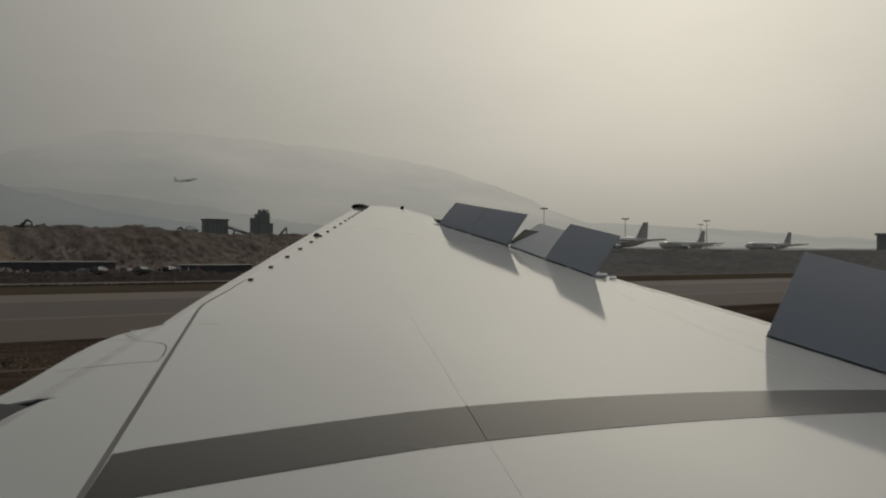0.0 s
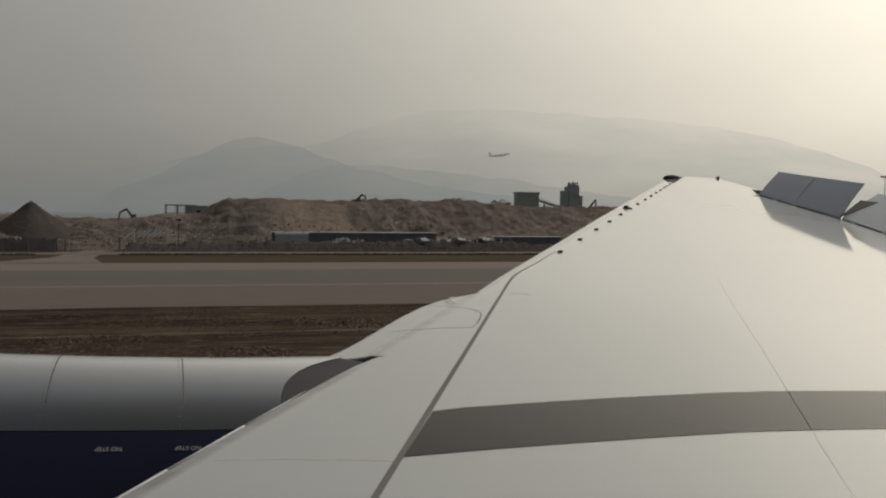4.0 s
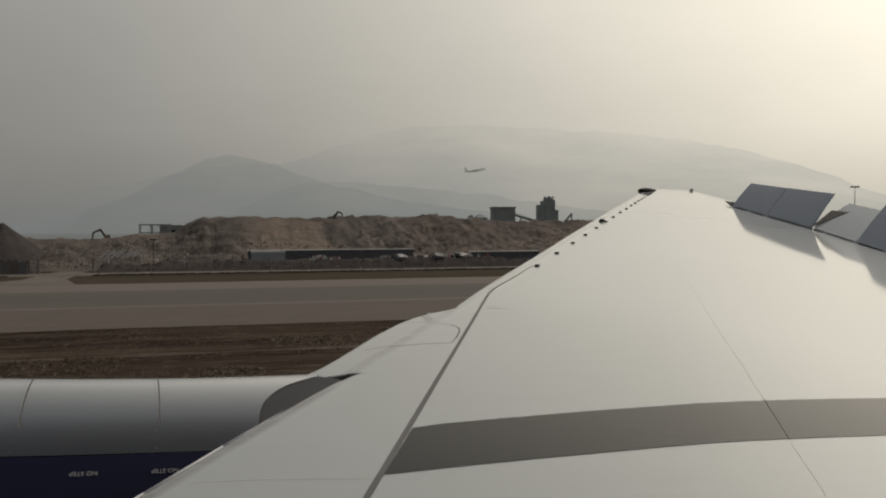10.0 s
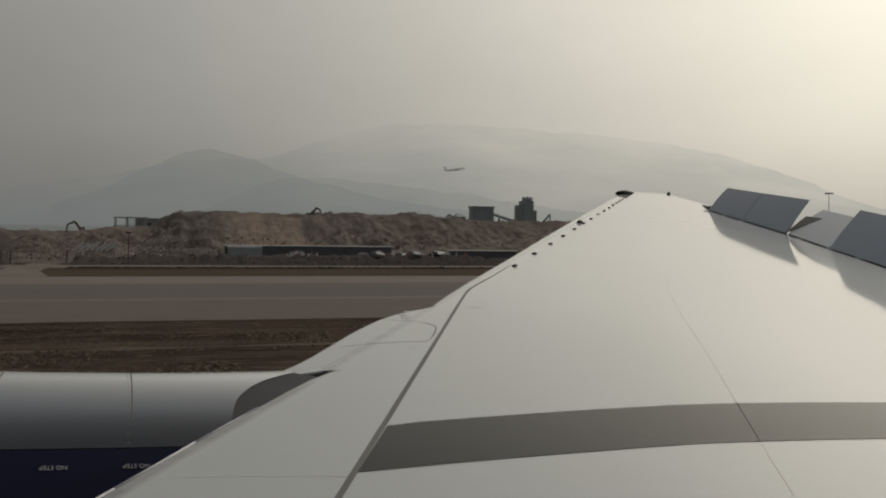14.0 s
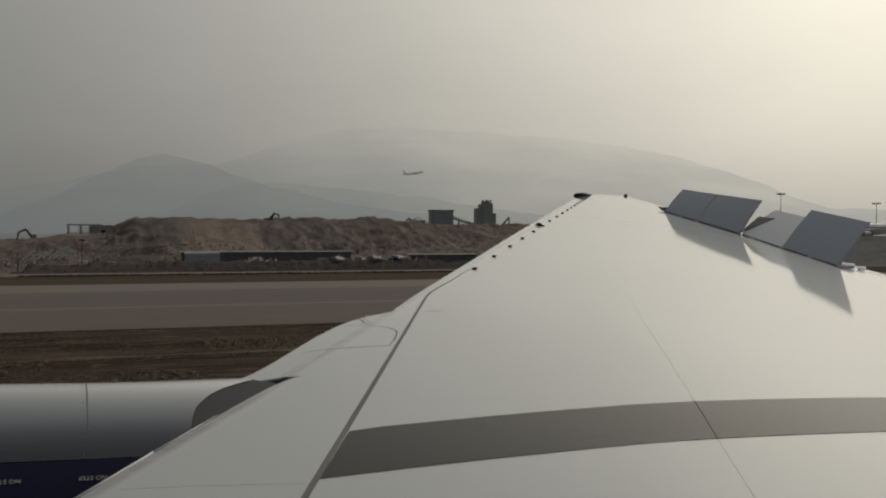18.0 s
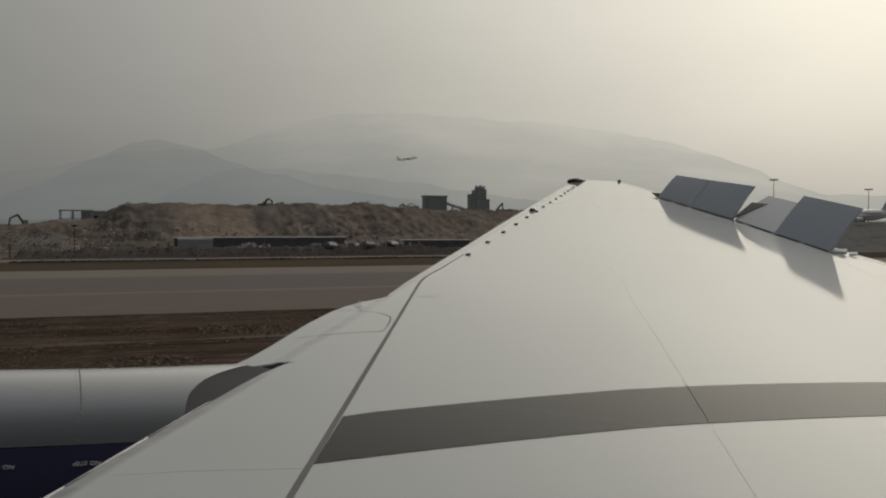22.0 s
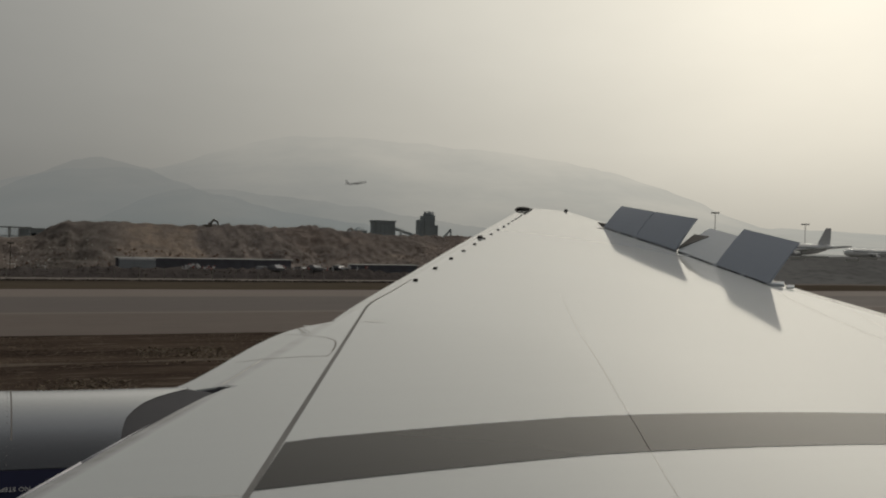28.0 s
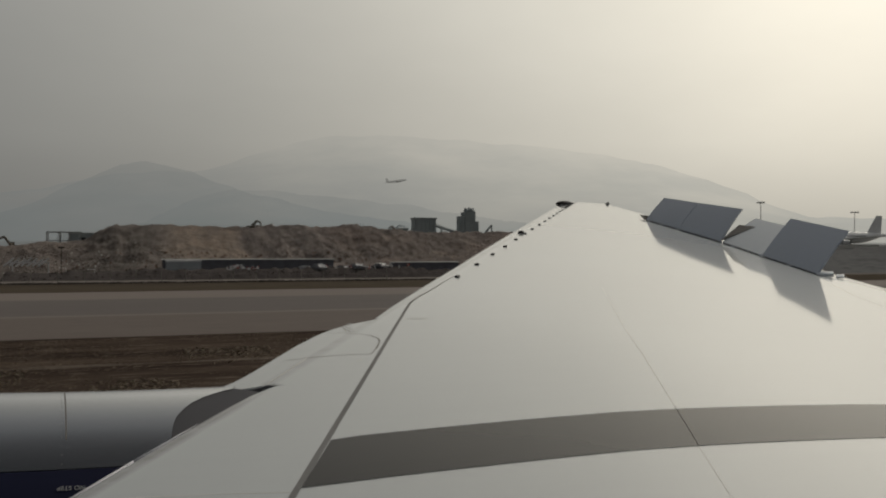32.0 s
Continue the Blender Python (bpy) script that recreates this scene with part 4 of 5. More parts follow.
v, f = [], []
nx, ny = 240, 22
for i in range(nx + 1):
    for j in range(ny + 1):
        x, y = 120 + 500 * i / nx, 150 + 90 * j / ny
        v.append((x, y, bank_h(x, y) - 0.07))
for i in range(nx):
    for j in range(ny):
        q = i * (ny + 1) + j
        f.append((q, q + 1, q + ny + 2, q + ny + 1))
tagged(solid("embankment", v, f, SCRUB, smooth=True), "dark scrub-covered embankment beside the runway", "embankment", kind="structure")
sheet("apron", 120, 236, 1500, 900, 6.2, CONCRETE, "raised concrete parking apron behind the embankment", "apron", 4, 4)


# ---- plant: hopper, conveyor, silo ----
def hopper():
    e = thing("hopper", "dark steel aggregate hopper box on legs", "hopper", (119, 330, 0))
    part("bin", boxes((-4.6, -2.5, 10.5, 4.7, 2.5, 17.6), bevel=0.15), STEEL, e)
    part("rim", boxes((-4.9, -2.8, 17.3, 4.9, 2.8, 17.9)), STEEL, e)
    for sx in (-4.2, 4.2):
        for sy in (-2.2, 2.2):
            part("leg", boxes((sx - 0.3, sy - 0.3, 0, sx + 0.3, sy + 0.3, 10.5)), STEEL, e)
    for sx in (-3.6, -1.8, 0, 1.8, 3.6):
        part("rib", boxes((sx - 0.1, -2.65, 10.6, sx + 0.1, -2.5, 17.3)), STEEL, e)
    bm = bmesh.new()
    tube(bm, (4.6, 0, 14.9), (16.0, 0, 11.4), 0.5, None, 6)
    tube(bm, (4.6, 0, 15.7), (16.0, 0, 12.1), 0.1, None, 4)
    part("conveyor", bm, STEEL, e)
    for sx, z in ((8, 13.2), (12, 12.0)):
        part("trestle", boxes((sx - 0.2, -0.6, 0, sx + 0.2, 0.6, z)), STEEL, e)


def silo():
    e = thing("silo_tower", "dark steel batching tower with a flared head", "silo", (139.2, 330, 0))
    part("tower", boxes((-2.4, -2.6, 0, 2.3, 2.6, 20.6), bevel=0.1), STEEL, e)
    part("side_bay", boxes((-4.5, -2.2, 0, -2.35, 2.2, 18.8), bevel=0.08), STEEL, e)
    part("side_bay", boxes((2.25, -2.0, 0, 4.0, 2.0, 16.7), bevel=0.08), STEEL, e)
    bm = bmesh.new()
    tube(bm, (0.4, 0, 19.8), (0.5, 0, 21.2), 2.2, 2.7, 8)
    tube(bm, (0.5, 0, 21.2), (0.3, 0, 22.0), 2.7, 2.2, 8)
    part("silo_head", bm, STEEL, e)
    for x, z in ((-1.5, 22.3), (0.2, 22.5), (1.6, 22.2)):
        part("vent_stack", tube(bmesh.new(), (x, -0.5, 20.6), (x, -0.5, z), 0.6, 0.5, 10), STEEL, e)
    for z in (4, 8, 12, 16):
        part("ledge", boxes((-2.55, -2.75, z, 2.45, 2.75, z + 0.25)), STEEL, e)
    bm = bmesh.new()
    tube(bm, (7.4, 0, 0), (7.6, 0, 11.6), 0.35)
    tube(bm, (7.6, 0, 11.6), (10.9, 0, 15.2), 0.5, 0.4)
    tube(bm, (10.9, 0, 15.2), (11.0, 0, 9), 0.32)
    part("loading_arm", bm, STEEL, e)


def plant_shed():
    e = thing("plant_shed", "grey steel plant shed beside the hopper", "shed", (110, 334, 0))
    part("wall", boxes((-2.8, -2, 0, 2.8, 2, 13.2), bevel=0.1), STEEL, e)
    bm = boxes((-3.1, -2.3, 13.2, 3.1, 2.3, 13.6))
    part("roof", bm, STEEL2, e)
    bm = bmesh.new()
    tube(bm, (-2.2, -0.5, 13.5), (-0.4, -0.5, 14.7), 0.25, 0.2, 6)
    tube(bm, (-0.4, -0.5, 14.7), (2.4, -0.5, 14.1), 0.2, 0.15, 6)
    part("chute", bm, STEEL, e)
    for x, h in ((-16.5, 15.6), (-22.0, 14.4)):
        m = thing("survey_pole", "thin grey pole behind the earth heap", "pole", (110 + x, 334, 0), "poles on the plant yard")
        part("pole", tube(bmesh.new(), (0, 0, 0), (0, 0, h), 0.12, 0.08, 6), STEEL, m)


hopper()
silo()
plant_shed()


def gantry():
    e = thing("steel_gantry", "pale steel gantry frame with a braced top", "gantry", (-21.5, 300, 0))
    for x in (0.5, 4.2, 7.0, 10.4):
        for y in (-3, 3):
            part("post", boxes((x - 0.16, y - 0.16, 0, x + 0.16, y + 0.16, 10.4)), STEEL2, e)
    for y in (-3, 3):
        part("beam", boxes((0.2, y - 0.12, 10.1, 10.6, y + 0.12, 10.45)), STEEL2, e)
        part("beam", boxes((0.2, y - 0.12, 7.4, 10.6, y + 0.12, 7.7)), STEEL2, e)
    bm = bmesh.new()
    for i in range(6):
        tube(bm, (3.4 + i * 0.6, -3, 7.7), (4.0 + i * 0.6, -3, 10.2), 0.07, None, 5)
    part("bracing", bm, STEEL2, e)
    part("cabin", boxes((8.2, -2.6, 7.7, 10.0, 2.6, 9.6)), STEEL, e)
    e = thing("site_shed", "long dark green site shed with a flat roof", "shed", (-11.0, 302, 0))
    part("wall", boxes((-3.2, -2.5, 0, 3.6, 2.5, 9.8), bevel=0.08), STEEL, e)
    part("roof", boxes((-3.5, -2.8, 9.8, 3.9, 2.8, 10.2)), STEEL2, e)
    part("doorway", boxes((-1.0, -2.62, 5.5, 1.4, -2.5, 8.6)), GLASS, e)
    return e


gantry()


def digger(x, y, turn, s=1.0, reach=1.0, colour=None):
    z = mound(x, y) - 0.4
    e = thing("excavator", "dusty yellow tracked excavator on the earth heap", "excavator", (x, y, z), "excavators on the site", turn)
    c = colour or YELLOW
    for yy in (-1.2, 1.2):
        part("track", boxes((-2 * s, yy - 0.3, 0, 2 * s, yy + 0.3, 0.9 * s), bevel=0.25), DARK, e)
    part("deck", boxes((-1.8 * s, -1.3, 0.95 * s, 1.5 * s, 1.3, 1.9 * s), bevel=0.1), c, e)
    cab = part("cab", boxes((0.2 * s, -1.2, 1.9 * s, 1.5 * s, 0.1, 3.0 * s), bevel=0.1), c, e)
    part("window", boxes((0.35 * s, -1.24, 2.2 * s, 1.35 * s, -1.2, 2.85 * s)), GLASS, cab)
    bm = bmesh.new()
    tube(bm, (1.2 * s, 0.4, 1.6 * s), (3.4 * s * reach, 0.4, 4.6 * s), 0.35, 0.28, 6)
    tube(bm, (3.4 * s * reach, 0.4, 4.6 * s), (5.6 * s * reach, 0.4, 3.6 * s), 0.28, 0.22, 6)
    part("boom", bm, c, e)
    bm = bmesh.new()
    tube(bm, (5.6 * s * reach, 0.4, 3.7 * s), (6.0 * s * reach, 0.4, 1.4 * s), 0.22, 0.18, 6)
    part("arm", bm, c, e)
    part("bucket", boxes((5.4 * s * reach, -0.1, 0.7 * s, 6.3 * s * reach, 0.9, 1.5 * s), bevel=0.15), DARK, e)
    return e


for x, y, t, k in ((33, 226, 10, 0.5), (40, 228, 190, 0.42), (66, 236, 175, 0.45), (78, 240, 185, 0.45), (-22, 218, 205, 0.75), (-75, 236, 0, 0.5)):
    digger(x, y, t, k)


# ---- vehicles and clutter along the site's edge ----
def wheel_at(parent, x, y, r, w=0.3):
    bm = bmesh.new()
    tube(bm, (x, y - w / 2, r), (x, y + w / 2, r), r, None, 14)
    w_ob = part("wheel", bm, RUBBER, parent)
    bm = bmesh.new()
    tube(bm, (x, y - w / 2 - 0.02, r), (x, y + w / 2 + 0.02, r), r * 0.55, None, 12)
    part("rim", bm, STEEL2, w_ob)
    return w_ob


def trailer(x, y, length, body, label, h=2.7, cabin=True):
    e = thing("lorry", label, "lorry", (x, y, 0), "lorries at the site's edge")
    part("box_body", boxes((0, -1.2, 1.0, length, 1.2, 1.0 + h), bevel=0.05), body, e)
    part("roof", boxes((-0.05, -1.25, 0.8 + h, length + 0.05, 1.25, 1.06 + h), bevel=0.04), TRUCKWHITE, e)
    part("chassis", boxes((0.1, -0.9, 0.7, length, 0.9, 1.0)), DARK, e)
    n = int(length / 0.6)
    bm = boxes(*[(0.3 + i * 0.6, -1.24, 1.1, 0.38 + i * 0.6, -1.2, 0.9 + h) for i in range(n)])
    part("side_rib", bm, body, e)
    for wx in (0.9, 2.0, length - 1.0):
        for wy in (-1.0, 1.0):
            wheel_at(e, wx, wy, 0.5)
    if cabin:
        part("cab", boxes((length + 0.3, -1.15, 0.8, length + 2.3, 1.15, 3.2), bevel=0.18), body, e)
        part("windscreen", boxes((length + 2.28, -1.0, 2.0, length + 2.33, 1.0, 2.9)), GLASS, e)
        for wy in (-1.0, 1.0):
            wheel_at(e, length + 1.4, wy, 0.5)
    return e


def container(x, y, z, length, colour, label):
    e = thing("container", label, "container", (x, y, z), "containers at the site's edge")
    part("box", boxes((0, -1.2, 0, length, 1.2, 2.5), bevel=0.03), colour, e)
    n = int(length / 0.5)
    part("corrugation", boxes(*[(0.2 + i * 0.5, -1.25, 0.15, 0.42 + i * 0.5, -1.2, 2.35) for i in range(n)]), colour, e)
    part("top_rail", boxes((0, -1.26, 2.42, length, -1.2, 2.52)), STEEL2, e)
    return e


def parked_car(x, y, turn, colour, label):
    e = thing("car", label, "car", (x, y, 0), "scrapped cars at the site's edge", turn)
    prof = ((-2.1, 0.35), (-2.15, 0.8), (-1.5, 0.95), (-0.9, 1.42), (0.6, 1.45), (1.3, 0.98), (2.05, 0.85), (2.15, 0.4))
    rings = [[(px, w * (0.82 if pz > 1.1 else 1.0), pz) for px, pz in prof] for w in (-0.85, 0.85)]
    v, f = loft(rings)
    body = solid("body", v, f, colour, e)
    part("side_glass", boxes((-0.95, -0.74, 1.0, 0.75, 0.74, 1.36)), GLASS, e)
    for wx in (-1.3, 1.3):
        for wy in (-0.75, 0.75):
            wheel_at(e, wx, wy, 0.32, 0.2)
    return e


trailer(8.5, 165.6, 6.3, BOXBLUE, "pale grey-blue box lorry with a white roof", 2.2, False)


def hoarding(x0, x1, y, h, label):
    e = thing("hoarding", label, "hoarding", (x0, y, 0), "hoardings along the site")
    n = round((x1 - x0) / 3.0)
    for i in range(n):
        part("panel", boxes((i * 3.0 + 0.03, -0.06 - 0.03 * (i % 2), 0, i * 3.0 + 2.97, 0.06, h), bevel=0.02), TRUCKDARK, e)
        part("post", boxes((i * 3.0 - 0.05, -0.1, 0, i * 3.0 + 0.05, 0.1, h + 0.02)), TRUCKDARK, e)
    v = [(x, y, h + z) for x in (-0.2, n * 3.0 + 0.2) for y, z in ((-0.4, 0.0), (1.1, 0.12), (1.1, 0.02), (-0.4, -0.06))]
    solid("roof_edge", v, [(0, 1, 5, 4), (2, 3, 7, 6), (3, 0, 4, 7), (1, 2, 6, 5), (0, 3, 2, 1), (4, 5, 6, 7)], STEEL2, e)


hoarding(8.0, 41.0, 167.4, 3.35, "long dark blue site shed wall with a pale roof edge")
hoarding(53.0, 68.0, 166.5, 2.7, "dark low shed wall with a pale roof edge")
for x, c in ((-60, RUST), (-53.5, TRUCKDARK), (-90, TRUCKDARK), (-83.5, RUST)):
    container(x, 163, 0, 6.0, c, "dark blue steel shipping container" if c is TRUCKDARK else "rust-brown steel shipping container")
def berm_h(x, y):
    h = 1.5 + 0.5 * ease((x + 2) / 8) * ease((60 - x) / 8) + 0.4 * fbm(x, 7.0, 0.12, 3) + 0.5 * noise.noise(Vector((x * 0.6, 1.0, 2.0)))
    gap = 1 - ease((x + 29.2) / 1.5) * ease((-17.2 - x) / 1.5)
    return max(0.0, (h + 0.35 * fbm(x, y, 0.7, 3)) * lin(y, (155.0, 157.5, 160, 165), (0, 0.7, 1.0, 0.0)) * gap)


for i in range(7):
    x = 33.5 + i * 2.5 + random.uniform(-0.5, 0.5)
    y, c = 160.5 + random.uniform(-1.2, 1.5), CARSILVER if random.random() < 0.55 else CARDARK
    car = parked_car(x, y, 90 + random.uniform(-70, 70), c, "silver scrapped car on the soil bank" if c is CARSILVER else "dark scrapped car on the soil bank")
    car.matrix_basis = Matrix.Translation((0, 0, berm_h(x, y) - 0.8)) @ car.matrix_basis @ pose(0, 0, 0, random.uniform(-7, 7), random.uniform(-7, 7), 0)
for i in range(44):
    x, tip = (18.9 + i * 0.2 if i < 30 else 37.0 + (i - 30) * 1.3) + random.uniform(-0.3, 0.3), random.uniform(-60, 60)
    pale, yb = i % 3 != 1, 159.4 + random.uniform(-0.8, 0.9)
    e = thing("scrap_board", "white broken board on the scrap heap" if pale else "faded red broken board on the scrap heap", "scrap", (x, yb, berm_h(x, yb) - 0.1), "boards on the scrap heap", random.uniform(-40, 40))
    w, h = random.uniform(0.07, 0.26), random.uniform(0.2, 0.8)
    bm = boxes((-w, -0.04, 0, w, 0.04, h), bevel=0.015)
    bmesh.ops.rotate(bm, verts=bm.verts, matrix=Matrix.Rotation(radians(tip), 3, "Y"))
    part("board", bm, TRUCKWHITE if pale else REDP, e)
    bm = boxes((-w, -0.07, h * 0.4, w, -0.04, h * 0.55))
    bmesh.ops.rotate(bm, verts=bm.verts, matrix=Matrix.Rotation(radians(tip), 3, "Y"))
    part("batten", bm, COPING, e)
rack = thing("pipe_rack", "thick white pipes leaning in a row on a white frame", "pipe rack", (-17.3, 164, 0))
for x in (0.3, 6.0):
    part("post", boxes((x - 0.1, 0.1, 0, x + 0.1, 0.3, 3.0), bevel=0.02), TRUCKWHITE, rack)
part("beam", boxes((-0.2, 0.02, 2.85, 6.15, 0.1, 3.05), bevel=0.02), TRUCKWHITE, rack)
for i in range(7):
    part("pipe", tube(bmesh.new(), (-1.1 + i * 0.92, -0.4, 2.3 + 0.06 * (i % 2)), (0.55 + i * 0.92, 0.0, 3.75 - 0.12 * (i % 3)), 0.15, None, 10), TRUCKWHITE, rack)
lamp = thing("site_lamp", "thin dark site lamp post with a short cross head", "lamp post", (-8.9, 158, 0))
part("pole", tube(bmesh.new(), (0, 0, 0), (0, 0, 5.6), 0.06, 0.05, 8), DARK, lamp)
part("lamp_head", boxes((-0.5, -0.12, 5.5, 0.5, 0.12, 5.75), bevel=0.04), DARK, lamp)
for x, h in ((-8.2, 2.1), (-3.6, 1.8)):
    e = thing("sign_frame", "white bent-pipe frame beside the site fence", "sign frame", (x, 159, 0))
    bm = bmesh.new()
    tube(bm, (0, 0, 0), (0, 0, h), 0.045)
    tube(bm, (0, 0, h), (-1.2, 0, h), 0.045)
    part("frame", bm, TRUCKWHITE, e)


def bus(x, y):
    e = thing("bus", "white and green bus parked by the site fence", "bus", (x, y, 0))
    part("body", boxes((0, -1.2, 0.4, 7.5, 1.2, 2.6), bevel=0.15), TRUCKWHITE, e)
    part("skirt", boxes((0.05, -1.23, 0.4, 7.4, 1.23, 0.95)), BUSGREEN, e)
    for i in range(5):
        part("window", boxes((0.5 + i * 1.35, -1.22, 1.4, 1.7 + i * 1.35, -1.18, 2.2)), GLASS, e)
    for wx in (1.4, 6.0):
        for wy in (-1.05, 1.05):
            wheel_at(e, wx, wy, 0.45)


bus(122, 154)


def fence(x0, x1, y, h, step, label):
    e = thing("fence", label, "fence", (0, 0, 0))
    n = int((x1 - x0) / step)
    for i in range(n + 1):
        x = x0 + i * step
        part("post", boxes((x - 0.045, y - 0.045, 0, x + 0.045, y + 0.045, h)), FENCE, e)
    for z in (0.3, h * 0.55, h - 0.1):
        part("rail", boxes((x0, y - 0.008, z - 0.008, x1, y + 0.008, z + 0.008)), FENCE, e)
    return e


fence(-120, -28, 150.6, 1.9, 4.0, "thin grey wire fence along the site")
fence(-17, 47, 150.6, 1.9, 4.0, "thin grey wire fence before the soil bank")


def gate(x, y):
    e = thing("gate", "tall barred steel gate at the site entrance", "gate", (x, y, 0))
    for i in range(12):
        part("bar", boxes((i * 0.75 - 0.025, -0.025, 0.1, i * 0.75 + 0.025, 0.025, 2.3)), FENCE, e)
    for z in (0.3, 1.2, 2.2):
        part("rail", boxes((0, -0.03, z - 0.03, 8.25, 0.03, z + 0.03)), FENCE, e)
    for xx in (-0.3, 8.5):
        part("pillar", boxes((xx - 0.14, -0.14, 0, xx + 0.14, 0.14, 2.5), bevel=0.03), DUST, e)


gate(-27.2, 157)


# scrub, rubble
def scatter(name, count, spot, size, material, label, category, flat=0.6, seed=3):
    rnd = random.Random(seed)
    v, f = [], []
    for _ in range(count):
        x, y, z = spot(rnd)
        s = size * rnd.uniform(0.4, 1.3)
        b = len(v)
        a0 = rnd.uniform(0, 6.3)
        for a, r, h in ((0, 1, 0), (1.3, 0.8, 0), (2.5, 1.1, 0), (3.8, 0.9, 0), (5.1, 1, 0)):
            v.append((x + s * r * math.cos(a + a0), y + s * r * math.sin(a + a0), z - 0.1))
        for a, r in ((0.6, 0.5), (2.7, 0.6), (4.6, 0.55)):
            v.append((x + s * r * math.cos(a + a0), y + s * r * math.sin(a + a0), z + s * flat * rnd.uniform(0.6, 1.3)))
        f += [(b, b + 1, b + 5), (b + 1, b + 2, b + 6), (b + 1, b + 6, b + 5), (b + 2, b + 3, b + 6), (b + 3, b + 4, b + 7), (b + 3, b + 7, b + 6), (b + 4, b, b + 7), (b, b + 5, b + 7), (b + 5, b + 6, b + 7)]
    return tagged(solid(name, v, f, material), label, category, kind="stuff")


def on_mound(r):
    x, y = r.uniform(-180, 160), 168 + 26 * r.random() ** 1.3
    return x, y, mound(x, y)


scatter("rubble", 900, on_mound, 0.22, RUBBLE, "clods and broken rubble on the earth heap", "rubble", 0.8)
scatter("pale_rubble", 160, lambda r: (lambda x, y: (x, y, mound(x, y)))(r.uniform(-60, 120), 168 + 26 * r.random()), 0.22, DUST, "pale broken concrete among the earth", "rubble", 0.6, 5)


scatter("pale_rubble", 130, lambda r: (lambda x, y: (x, y, mound(x, y)))(r.uniform(-40, 6), 169 + 30 * r.random()), 0.15, COPING, "pale scraps and broken boards on the earth", "rubble", 0.7, 21)
scatter("red_rubble", 420, lambda r: (lambda x, y: (x, y, mound(x, y)))(r.uniform(-60, 60), 169 + 24 * r.random()), 0.27, REDSOIL, "reddish broken brick on the earth", "rubble", 0.7, 22)


v, f = [], []
nx, ny = 700, 9
for i in range(nx + 1):
    for j in range(ny + 1):
        x, y = -150 + 300 * i / nx, 155 + 10 * j / ny
        v.append((x, y, berm_h(x, y) - 0.08))
for i in range(nx):
    for j in range(ny):
        q = i * (ny + 1) + j
        f.append((q, q + 1, q + ny + 2, q + ny + 1))
tagged(solid("berm", v, f, BERM, smooth=True), "low lumpy berm of dark soil and rubbish", "earthworks", kind="structure")
scatter("hedge", 5200, lambda r: (lambda x: (x + (14 if -29.5 < x < -17 else 0), r.uniform(141.5, 143.6), 0))(r.uniform(-150, 150)), 0.26, LEAF, "low dark scrub along the site's edge", "scrub", 0.7, 11)
scatter("hedge", 2200, lambda r: (lambda x, y: (x, y, berm_h(x, y) - 0.1))(r.uniform(-150, 150), r.uniform(155.5, 162)), 0.17, LEAF, "dark scrub and litter on the berm", "scrub", 0.7, 15)
for x, y, w in ((184, 173, 6), (195, 177, 10), (203, 171, 5), (214, 175, 8), (232, 173, 11)):
    e = thing("service_wall", "short pale concrete wall on the embankment", "wall", (x, y, bank_h(x, y) - 0.3), "pale walls on the embankment")
    part("panel", boxes((-w / 2, -0.15, 0, w / 2, 0.15, 0.75), bevel=0.03), COPING, e)
    part("cap", boxes((-w / 2 - 0.1, -0.22, 0.75, w / 2 + 0.1, 0.22, 0.87)), COPING, e)


# tufts of dry grass
def tufts(count, x0, x1, y0, y1, seed, size=1.0, material=TUFT, lift=0.018):
    rnd = random.Random(seed)
    v, f = [], []
    while count:
        x, y = rnd.uniform(x0, x1), rnd.uniform(y0, y1)
        if noise.noise(Vector((x * 0.12, y * 0.3, 2.0))) + 0.5 * noise.noise(Vector((x * 0.5, y * 0.9, 6.0))) < rnd.uniform(-0.5, 0.5):
            continue
        count -= 1
        s = rnd.uniform(0.4, 1.2) * size
        for _ in range(3):
            a, lean, h = rnd.uniform(0, 6.3), rnd.uniform(-0.16, 0.16), rnd.uniform(0.0, lift) * s
            w, b = rnd.uniform(0.02, 0.05) * s, len(v)
            dx, dy = math.cos(a) * w, math.sin(a) * w
            v += [(x - dx, y - dy, -0.012), (x + dx, y + dy, -0.012), (x + lean + dx * 0.5, y + lean * 0.6, h), (x + lean - dx * 0.3, y + lean * 0.4, h * 0.9)]
            f.append((b, b + 1, b + 2, b + 3))
    return tagged(solid("grass_tufts", v, f, material), "dry straw-coloured tufts of grass on the strip", "grass", kind="stuff")


tufts(9000, -18, 34, 33, 58.6, 41)
for x0, x1, y0, y1, n, seed in ((-9, -4, 40, 45, 260, 51), (3.5, 8.5, 44, 51, 420, 52), (11, 16, 47, 54, 420, 53), (-1, 2.5, 37, 40, 160, 54), (18, 25, 50, 56, 300, 55)):
    tufts(n, x0, x1, y0, y1, seed, 2.2, PALETUFT, 0.04)


# a worn wheel track along the strip
v, f = [], []
for i in range(401):
    x = -40 + 0.25 * i
    y = 45.5 + 0.01 * x + 0.25 * noise.noise(Vector((x * 0.08, 3.0, 1.0)))
    w = max(0.02, 0.30 + 0.55 * noise.noise(Vector((x * 0.22, 9.0, 4.0))) + 0.06 * noise.noise(Vector((x * 1.7, 2.0, 4.0))))
    v += [(x, y - w, -0.013), (x, y + w, -0.013)]
    if i:
        f.append((2 * i - 2, 2 * i, 2 * i + 1, 2 * i - 1))
tagged(solid("worn_track", v, f, TRACK), "pale worn wheel track through the dry grass", "track", kind="structure")


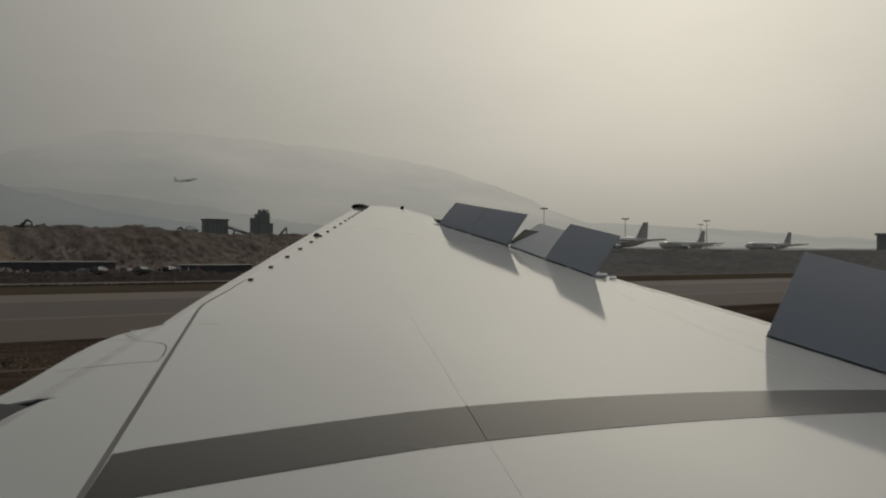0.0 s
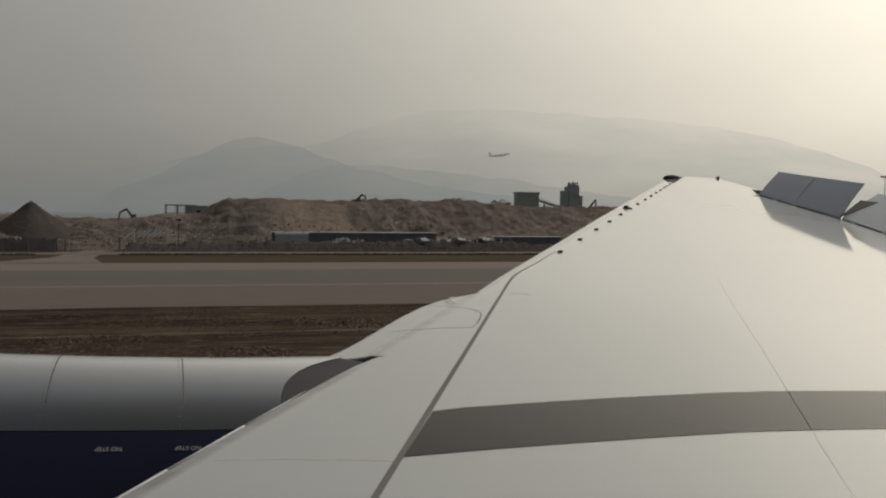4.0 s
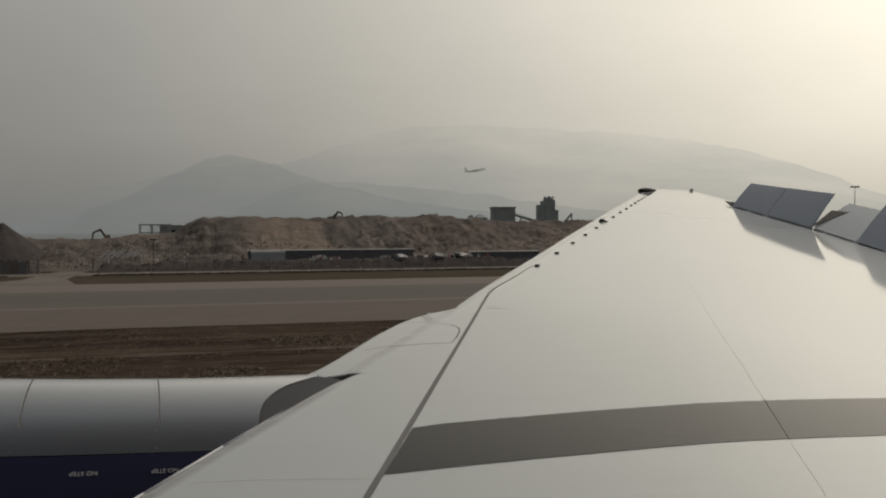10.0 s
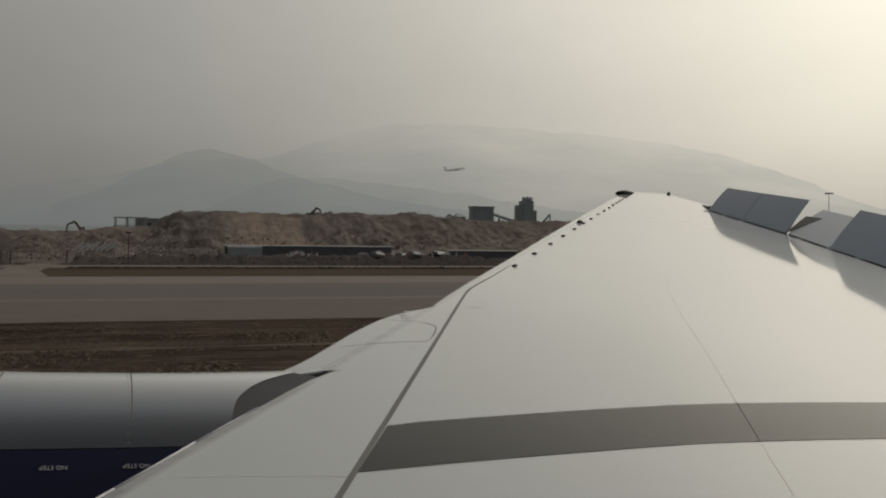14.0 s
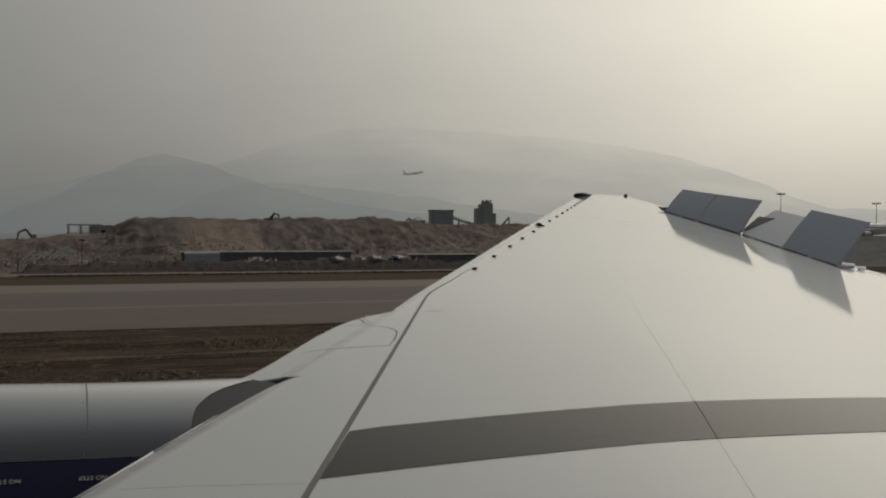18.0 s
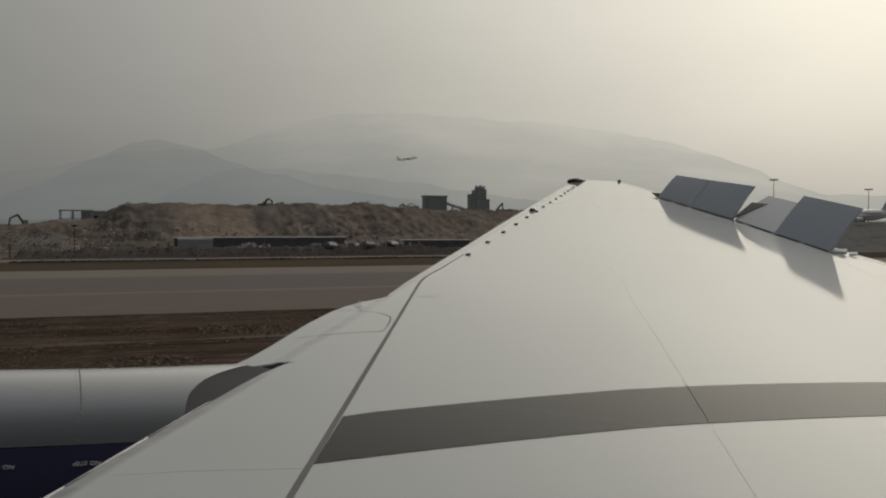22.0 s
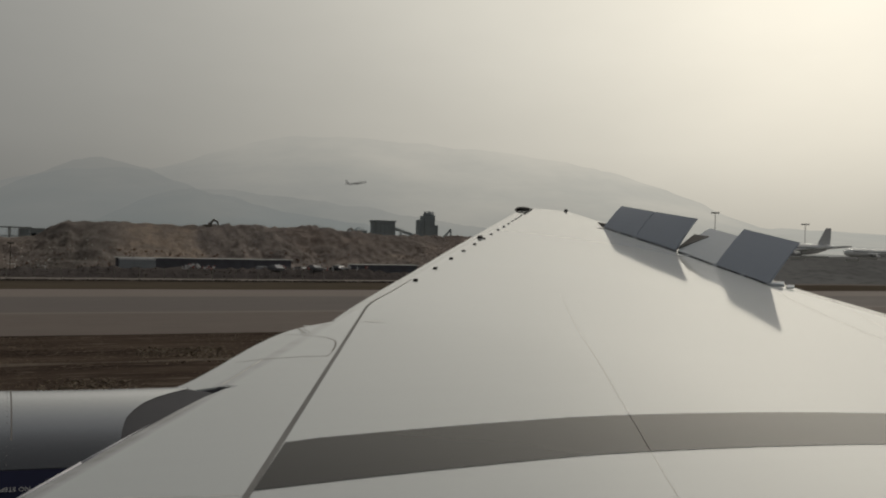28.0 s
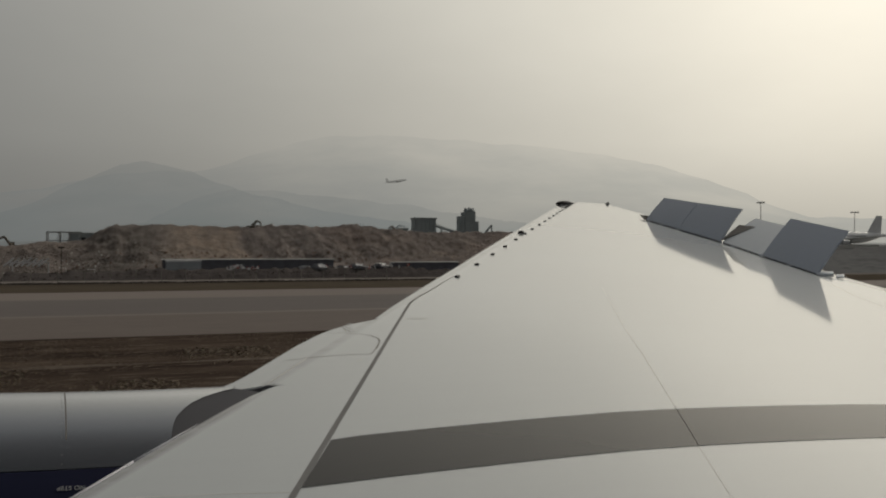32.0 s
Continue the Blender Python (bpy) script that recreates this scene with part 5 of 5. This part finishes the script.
# dark tipped heaps and a board fence past the site road
def heap(x, y, r, h, label):
    v, f = [(x, y, h)], []
    n, m = 40, 12
    for j in range(1, m + 1):
        for i in range(n):
            a, q = 2 * math.pi * i / n, j / m
            rr = r * q * (1 + 0.16 * noise.noise(Vector((math.cos(a) * 1.5, math.sin(a) * 1.5, x))))
            px, py = x + rr * math.cos(a), y + rr * math.sin(a)
            v.append((px, py, max(-0.1, h * (1 - q) ** 0.9 + 0.5 * fbm(px, py, 0.25, 3) * (1 - q)) if j < m else -0.1))
    f += [(0, 1 + i, 1 + (i + 1) % n) for i in range(n)]
    for j in range(m - 1):
        for i in range(n):
            k = (i + 1) % n
            f.append((1 + j * n + i, 1 + (j + 1) * n + i, 1 + (j + 1) * n + k, 1 + j * n + k))
    return tagged(solid("spoil_cone", v, f, BERM, smooth=True), label, "earth cone", "tipped earth cones by the road")


heap(-39, 186, 11, 9.2, "dark tall cone of tipped earth")
heap(-62, 184, 12, 8.0, "dark lower cone of tipped earth")
boards = thing("board_fence", "dark weathered board fence beside the site road", "fence", (-52, 153.6, 0))
rnd = random.Random(8)
for i in range(70):
    part("board", boxes((i * 0.34, -0.03 + rnd.uniform(-0.02, 0.02), 0, i * 0.34 + 0.31, 0.03, rnd.uniform(2.0, 2.6))), RUST if rnd.random() < 0.75 else TRUCKDARK, boards)
for z in (0.6, 1.7):
    part("rail", boxes((0, 0.04, z, 23.8, 0.1, z + 0.1)), RUST, boards)


# ---- parked airliners, masts and hall on the far apron ----
def jet(name, label, at, turn, length=60.0, pitch=0.0, group="airliners parked on the apron", gear=True, paint=None):
    e = new(name)
    e.matrix_basis = pose(*at, 0, 0, turn) @ pose(0, 0, 0, 0, pitch, 0)
    tagged(e, label, "airliner", group)
    k = length / 60.0
    skin, fin = paint or JETWHITE, paint or JETTAIL
    rings = []
    for x, r, dz in ((-30, 0.15, -0.4), (-29.3, 1.1, -0.35), (-27.5, 2.0, -0.2), (-25, 2.7, 0), (-20, 2.95, 0), (12, 2.95, 0), (18, 2.5, 0.35), (24, 1.6, 1.0), (29, 0.6, 1.7), (30, 0.2, 1.8)):
        rings.append([(x * k, r * k * math.sin(a), (5.2 + dz + r * math.cos(a)) * k) for a in [2 * math.pi * i / 20 for i in range(20)]])
    v, f = loft(rings)
    solid("fuselage", v, f, skin, e, smooth=True)

    def plate(nm, pts, t, mat, ax):
        vs = []
        for s in (-0.5, 0.5):
            for p in pts:
                q = [c * k for c in p]
                q[ax] += s * t * k
                vs.append(tuple(q))
        n = len(pts)
        fs = [tuple(range(n)), tuple(range(n, 2 * n))] + [(i, (i + 1) % n, n + (i + 1) % n, n + i) for i in range(n)]
        return solid(nm, vs, fs, mat, e)
    plate("tail_fin", [(18, 0, 7.6), (24.5, 0, 16.8), (28.2, 0, 16.8), (27.5, 0, 7.2)], 0.5, fin, 1)
    for s in (-1, 1):
        plate("tailplane", [(23, s * 1, 6.4), (28, s * 10, 7.2), (30, s * 10, 7.2), (28.5, s * 1, 6.4)], 0.35, skin, 2)
        plate("wing", [(-8, s * 2, 4.0), (7.5, s * 29, 6.6), (10, s * 29, 6.6), (4.5, s * 9, 4.6), (4, s * 2, 4.0)], 0.6, skin, 2)
        bm = bmesh.new()
        tube(bm, (-10 * k, s * 9.5 * k, 2.6 * k), (-5 * k, s * 9.5 * k, 2.6 * k), 1.5 * k, 1.2 * k, 16)
        eng = part("engine", bm, fin, e)
        bm = bmesh.new()
        tube(bm, (-10.15 * k, s * 9.5 * k, 2.6 * k), (-9.7 * k, s * 9.5 * k, 2.6 * k), 1.35 * k, 1.5 * k, 16)
        part("intake_lip", bm, paint or STEEL2, eng)
    if gear:
        for x, y in ((-23, 0), (1.5, -4.5), (1.5, 4.5)):
            bm = bmesh.new()
            tube(bm, (x * k, y * k, 0), (x * k, y * k, 3.5 * k), 0.5 * k)
            part("landing_gear", bm, RUBBER, e)
    part("window_line", boxes((-24 * k, -2.97 * k, 5.7 * k, 15 * k, 2.97 * k, 6.1 * k)), paint or GLASS, e)
    return e


jet("parked_airliner", "white parked airliner with a dark swept tail", (421, 400, 6.2), 0, 72)
jet("parked_airliner", "white parked airliner with a dark swept tail", (530, 430, 6.2), 4)
jet("parked_airliner", "white parked airliner with a dark swept tail", (620, 415, 6.2), -3)
jet("parked_airliner", "white parked airliner far down the apron", (700, 560, 6.2), 8)
jet("parked_airliner", "white parked airliner far down the apron", (480, 620, 6.2), 2)
jet("climbing_airliner", "grey airliner climbing away in the haze", (463, 1426, 118), 186, 42, 10.0, "airliner in the air", False, CLIMBER)


def mast(x, y, z0, h):
    e = thing("light_mast", "tall grey floodlight mast with a lamp ring", "light mast", (x, y, z0), "floodlight masts")
    bm = bmesh.new()
    tube(bm, (0, 0, 0), (0, 0, h), 0.32, 0.16, 8)
    part("pole", bm, LAMPPOST, e)
    bm = bmesh.new()
    bmesh.ops.create_cone(bm, cap_ends=True, segments=12, radius1=1.1, radius2=2.0, depth=0.7, matrix=Matrix.Translation((0, 0, h)))
    part("lamp_ring", bm, LAMPPOST, e)
    for i in range(6):
        a = i * math.pi / 3
        part("floodlight", boxes((2 * math.cos(a) - 0.35, 2 * math.sin(a) - 0.35, h - 0.3, 2 * math.cos(a) + 0.35, 2 * math.sin(a) + 0.35, h + 0.5)), LAMPPOST, e)


for x, y, h in ((358, 400, 26.5), (432, 400, 22), (545, 420, 24), (640, 500, 25)):
    mast(x, y, 6.2, h)
hall = thing("hangar", "long pale grey maintenance hangar with a low roof", "hangar", (1250, 560, 6.2))
part("walls", boxes((-110, -40, 0, 110, 40, 24)), HALL, hall)
part("roof", boxes((-112, -42, 24, 112, 42, 27), bevel=0.6), STEEL2, hall)
for i in range(6):
    part("door_leaf", boxes((-105 + i * 35, -40.6, 0, -73 + i * 35, -40, 19)), STEEL2, hall)
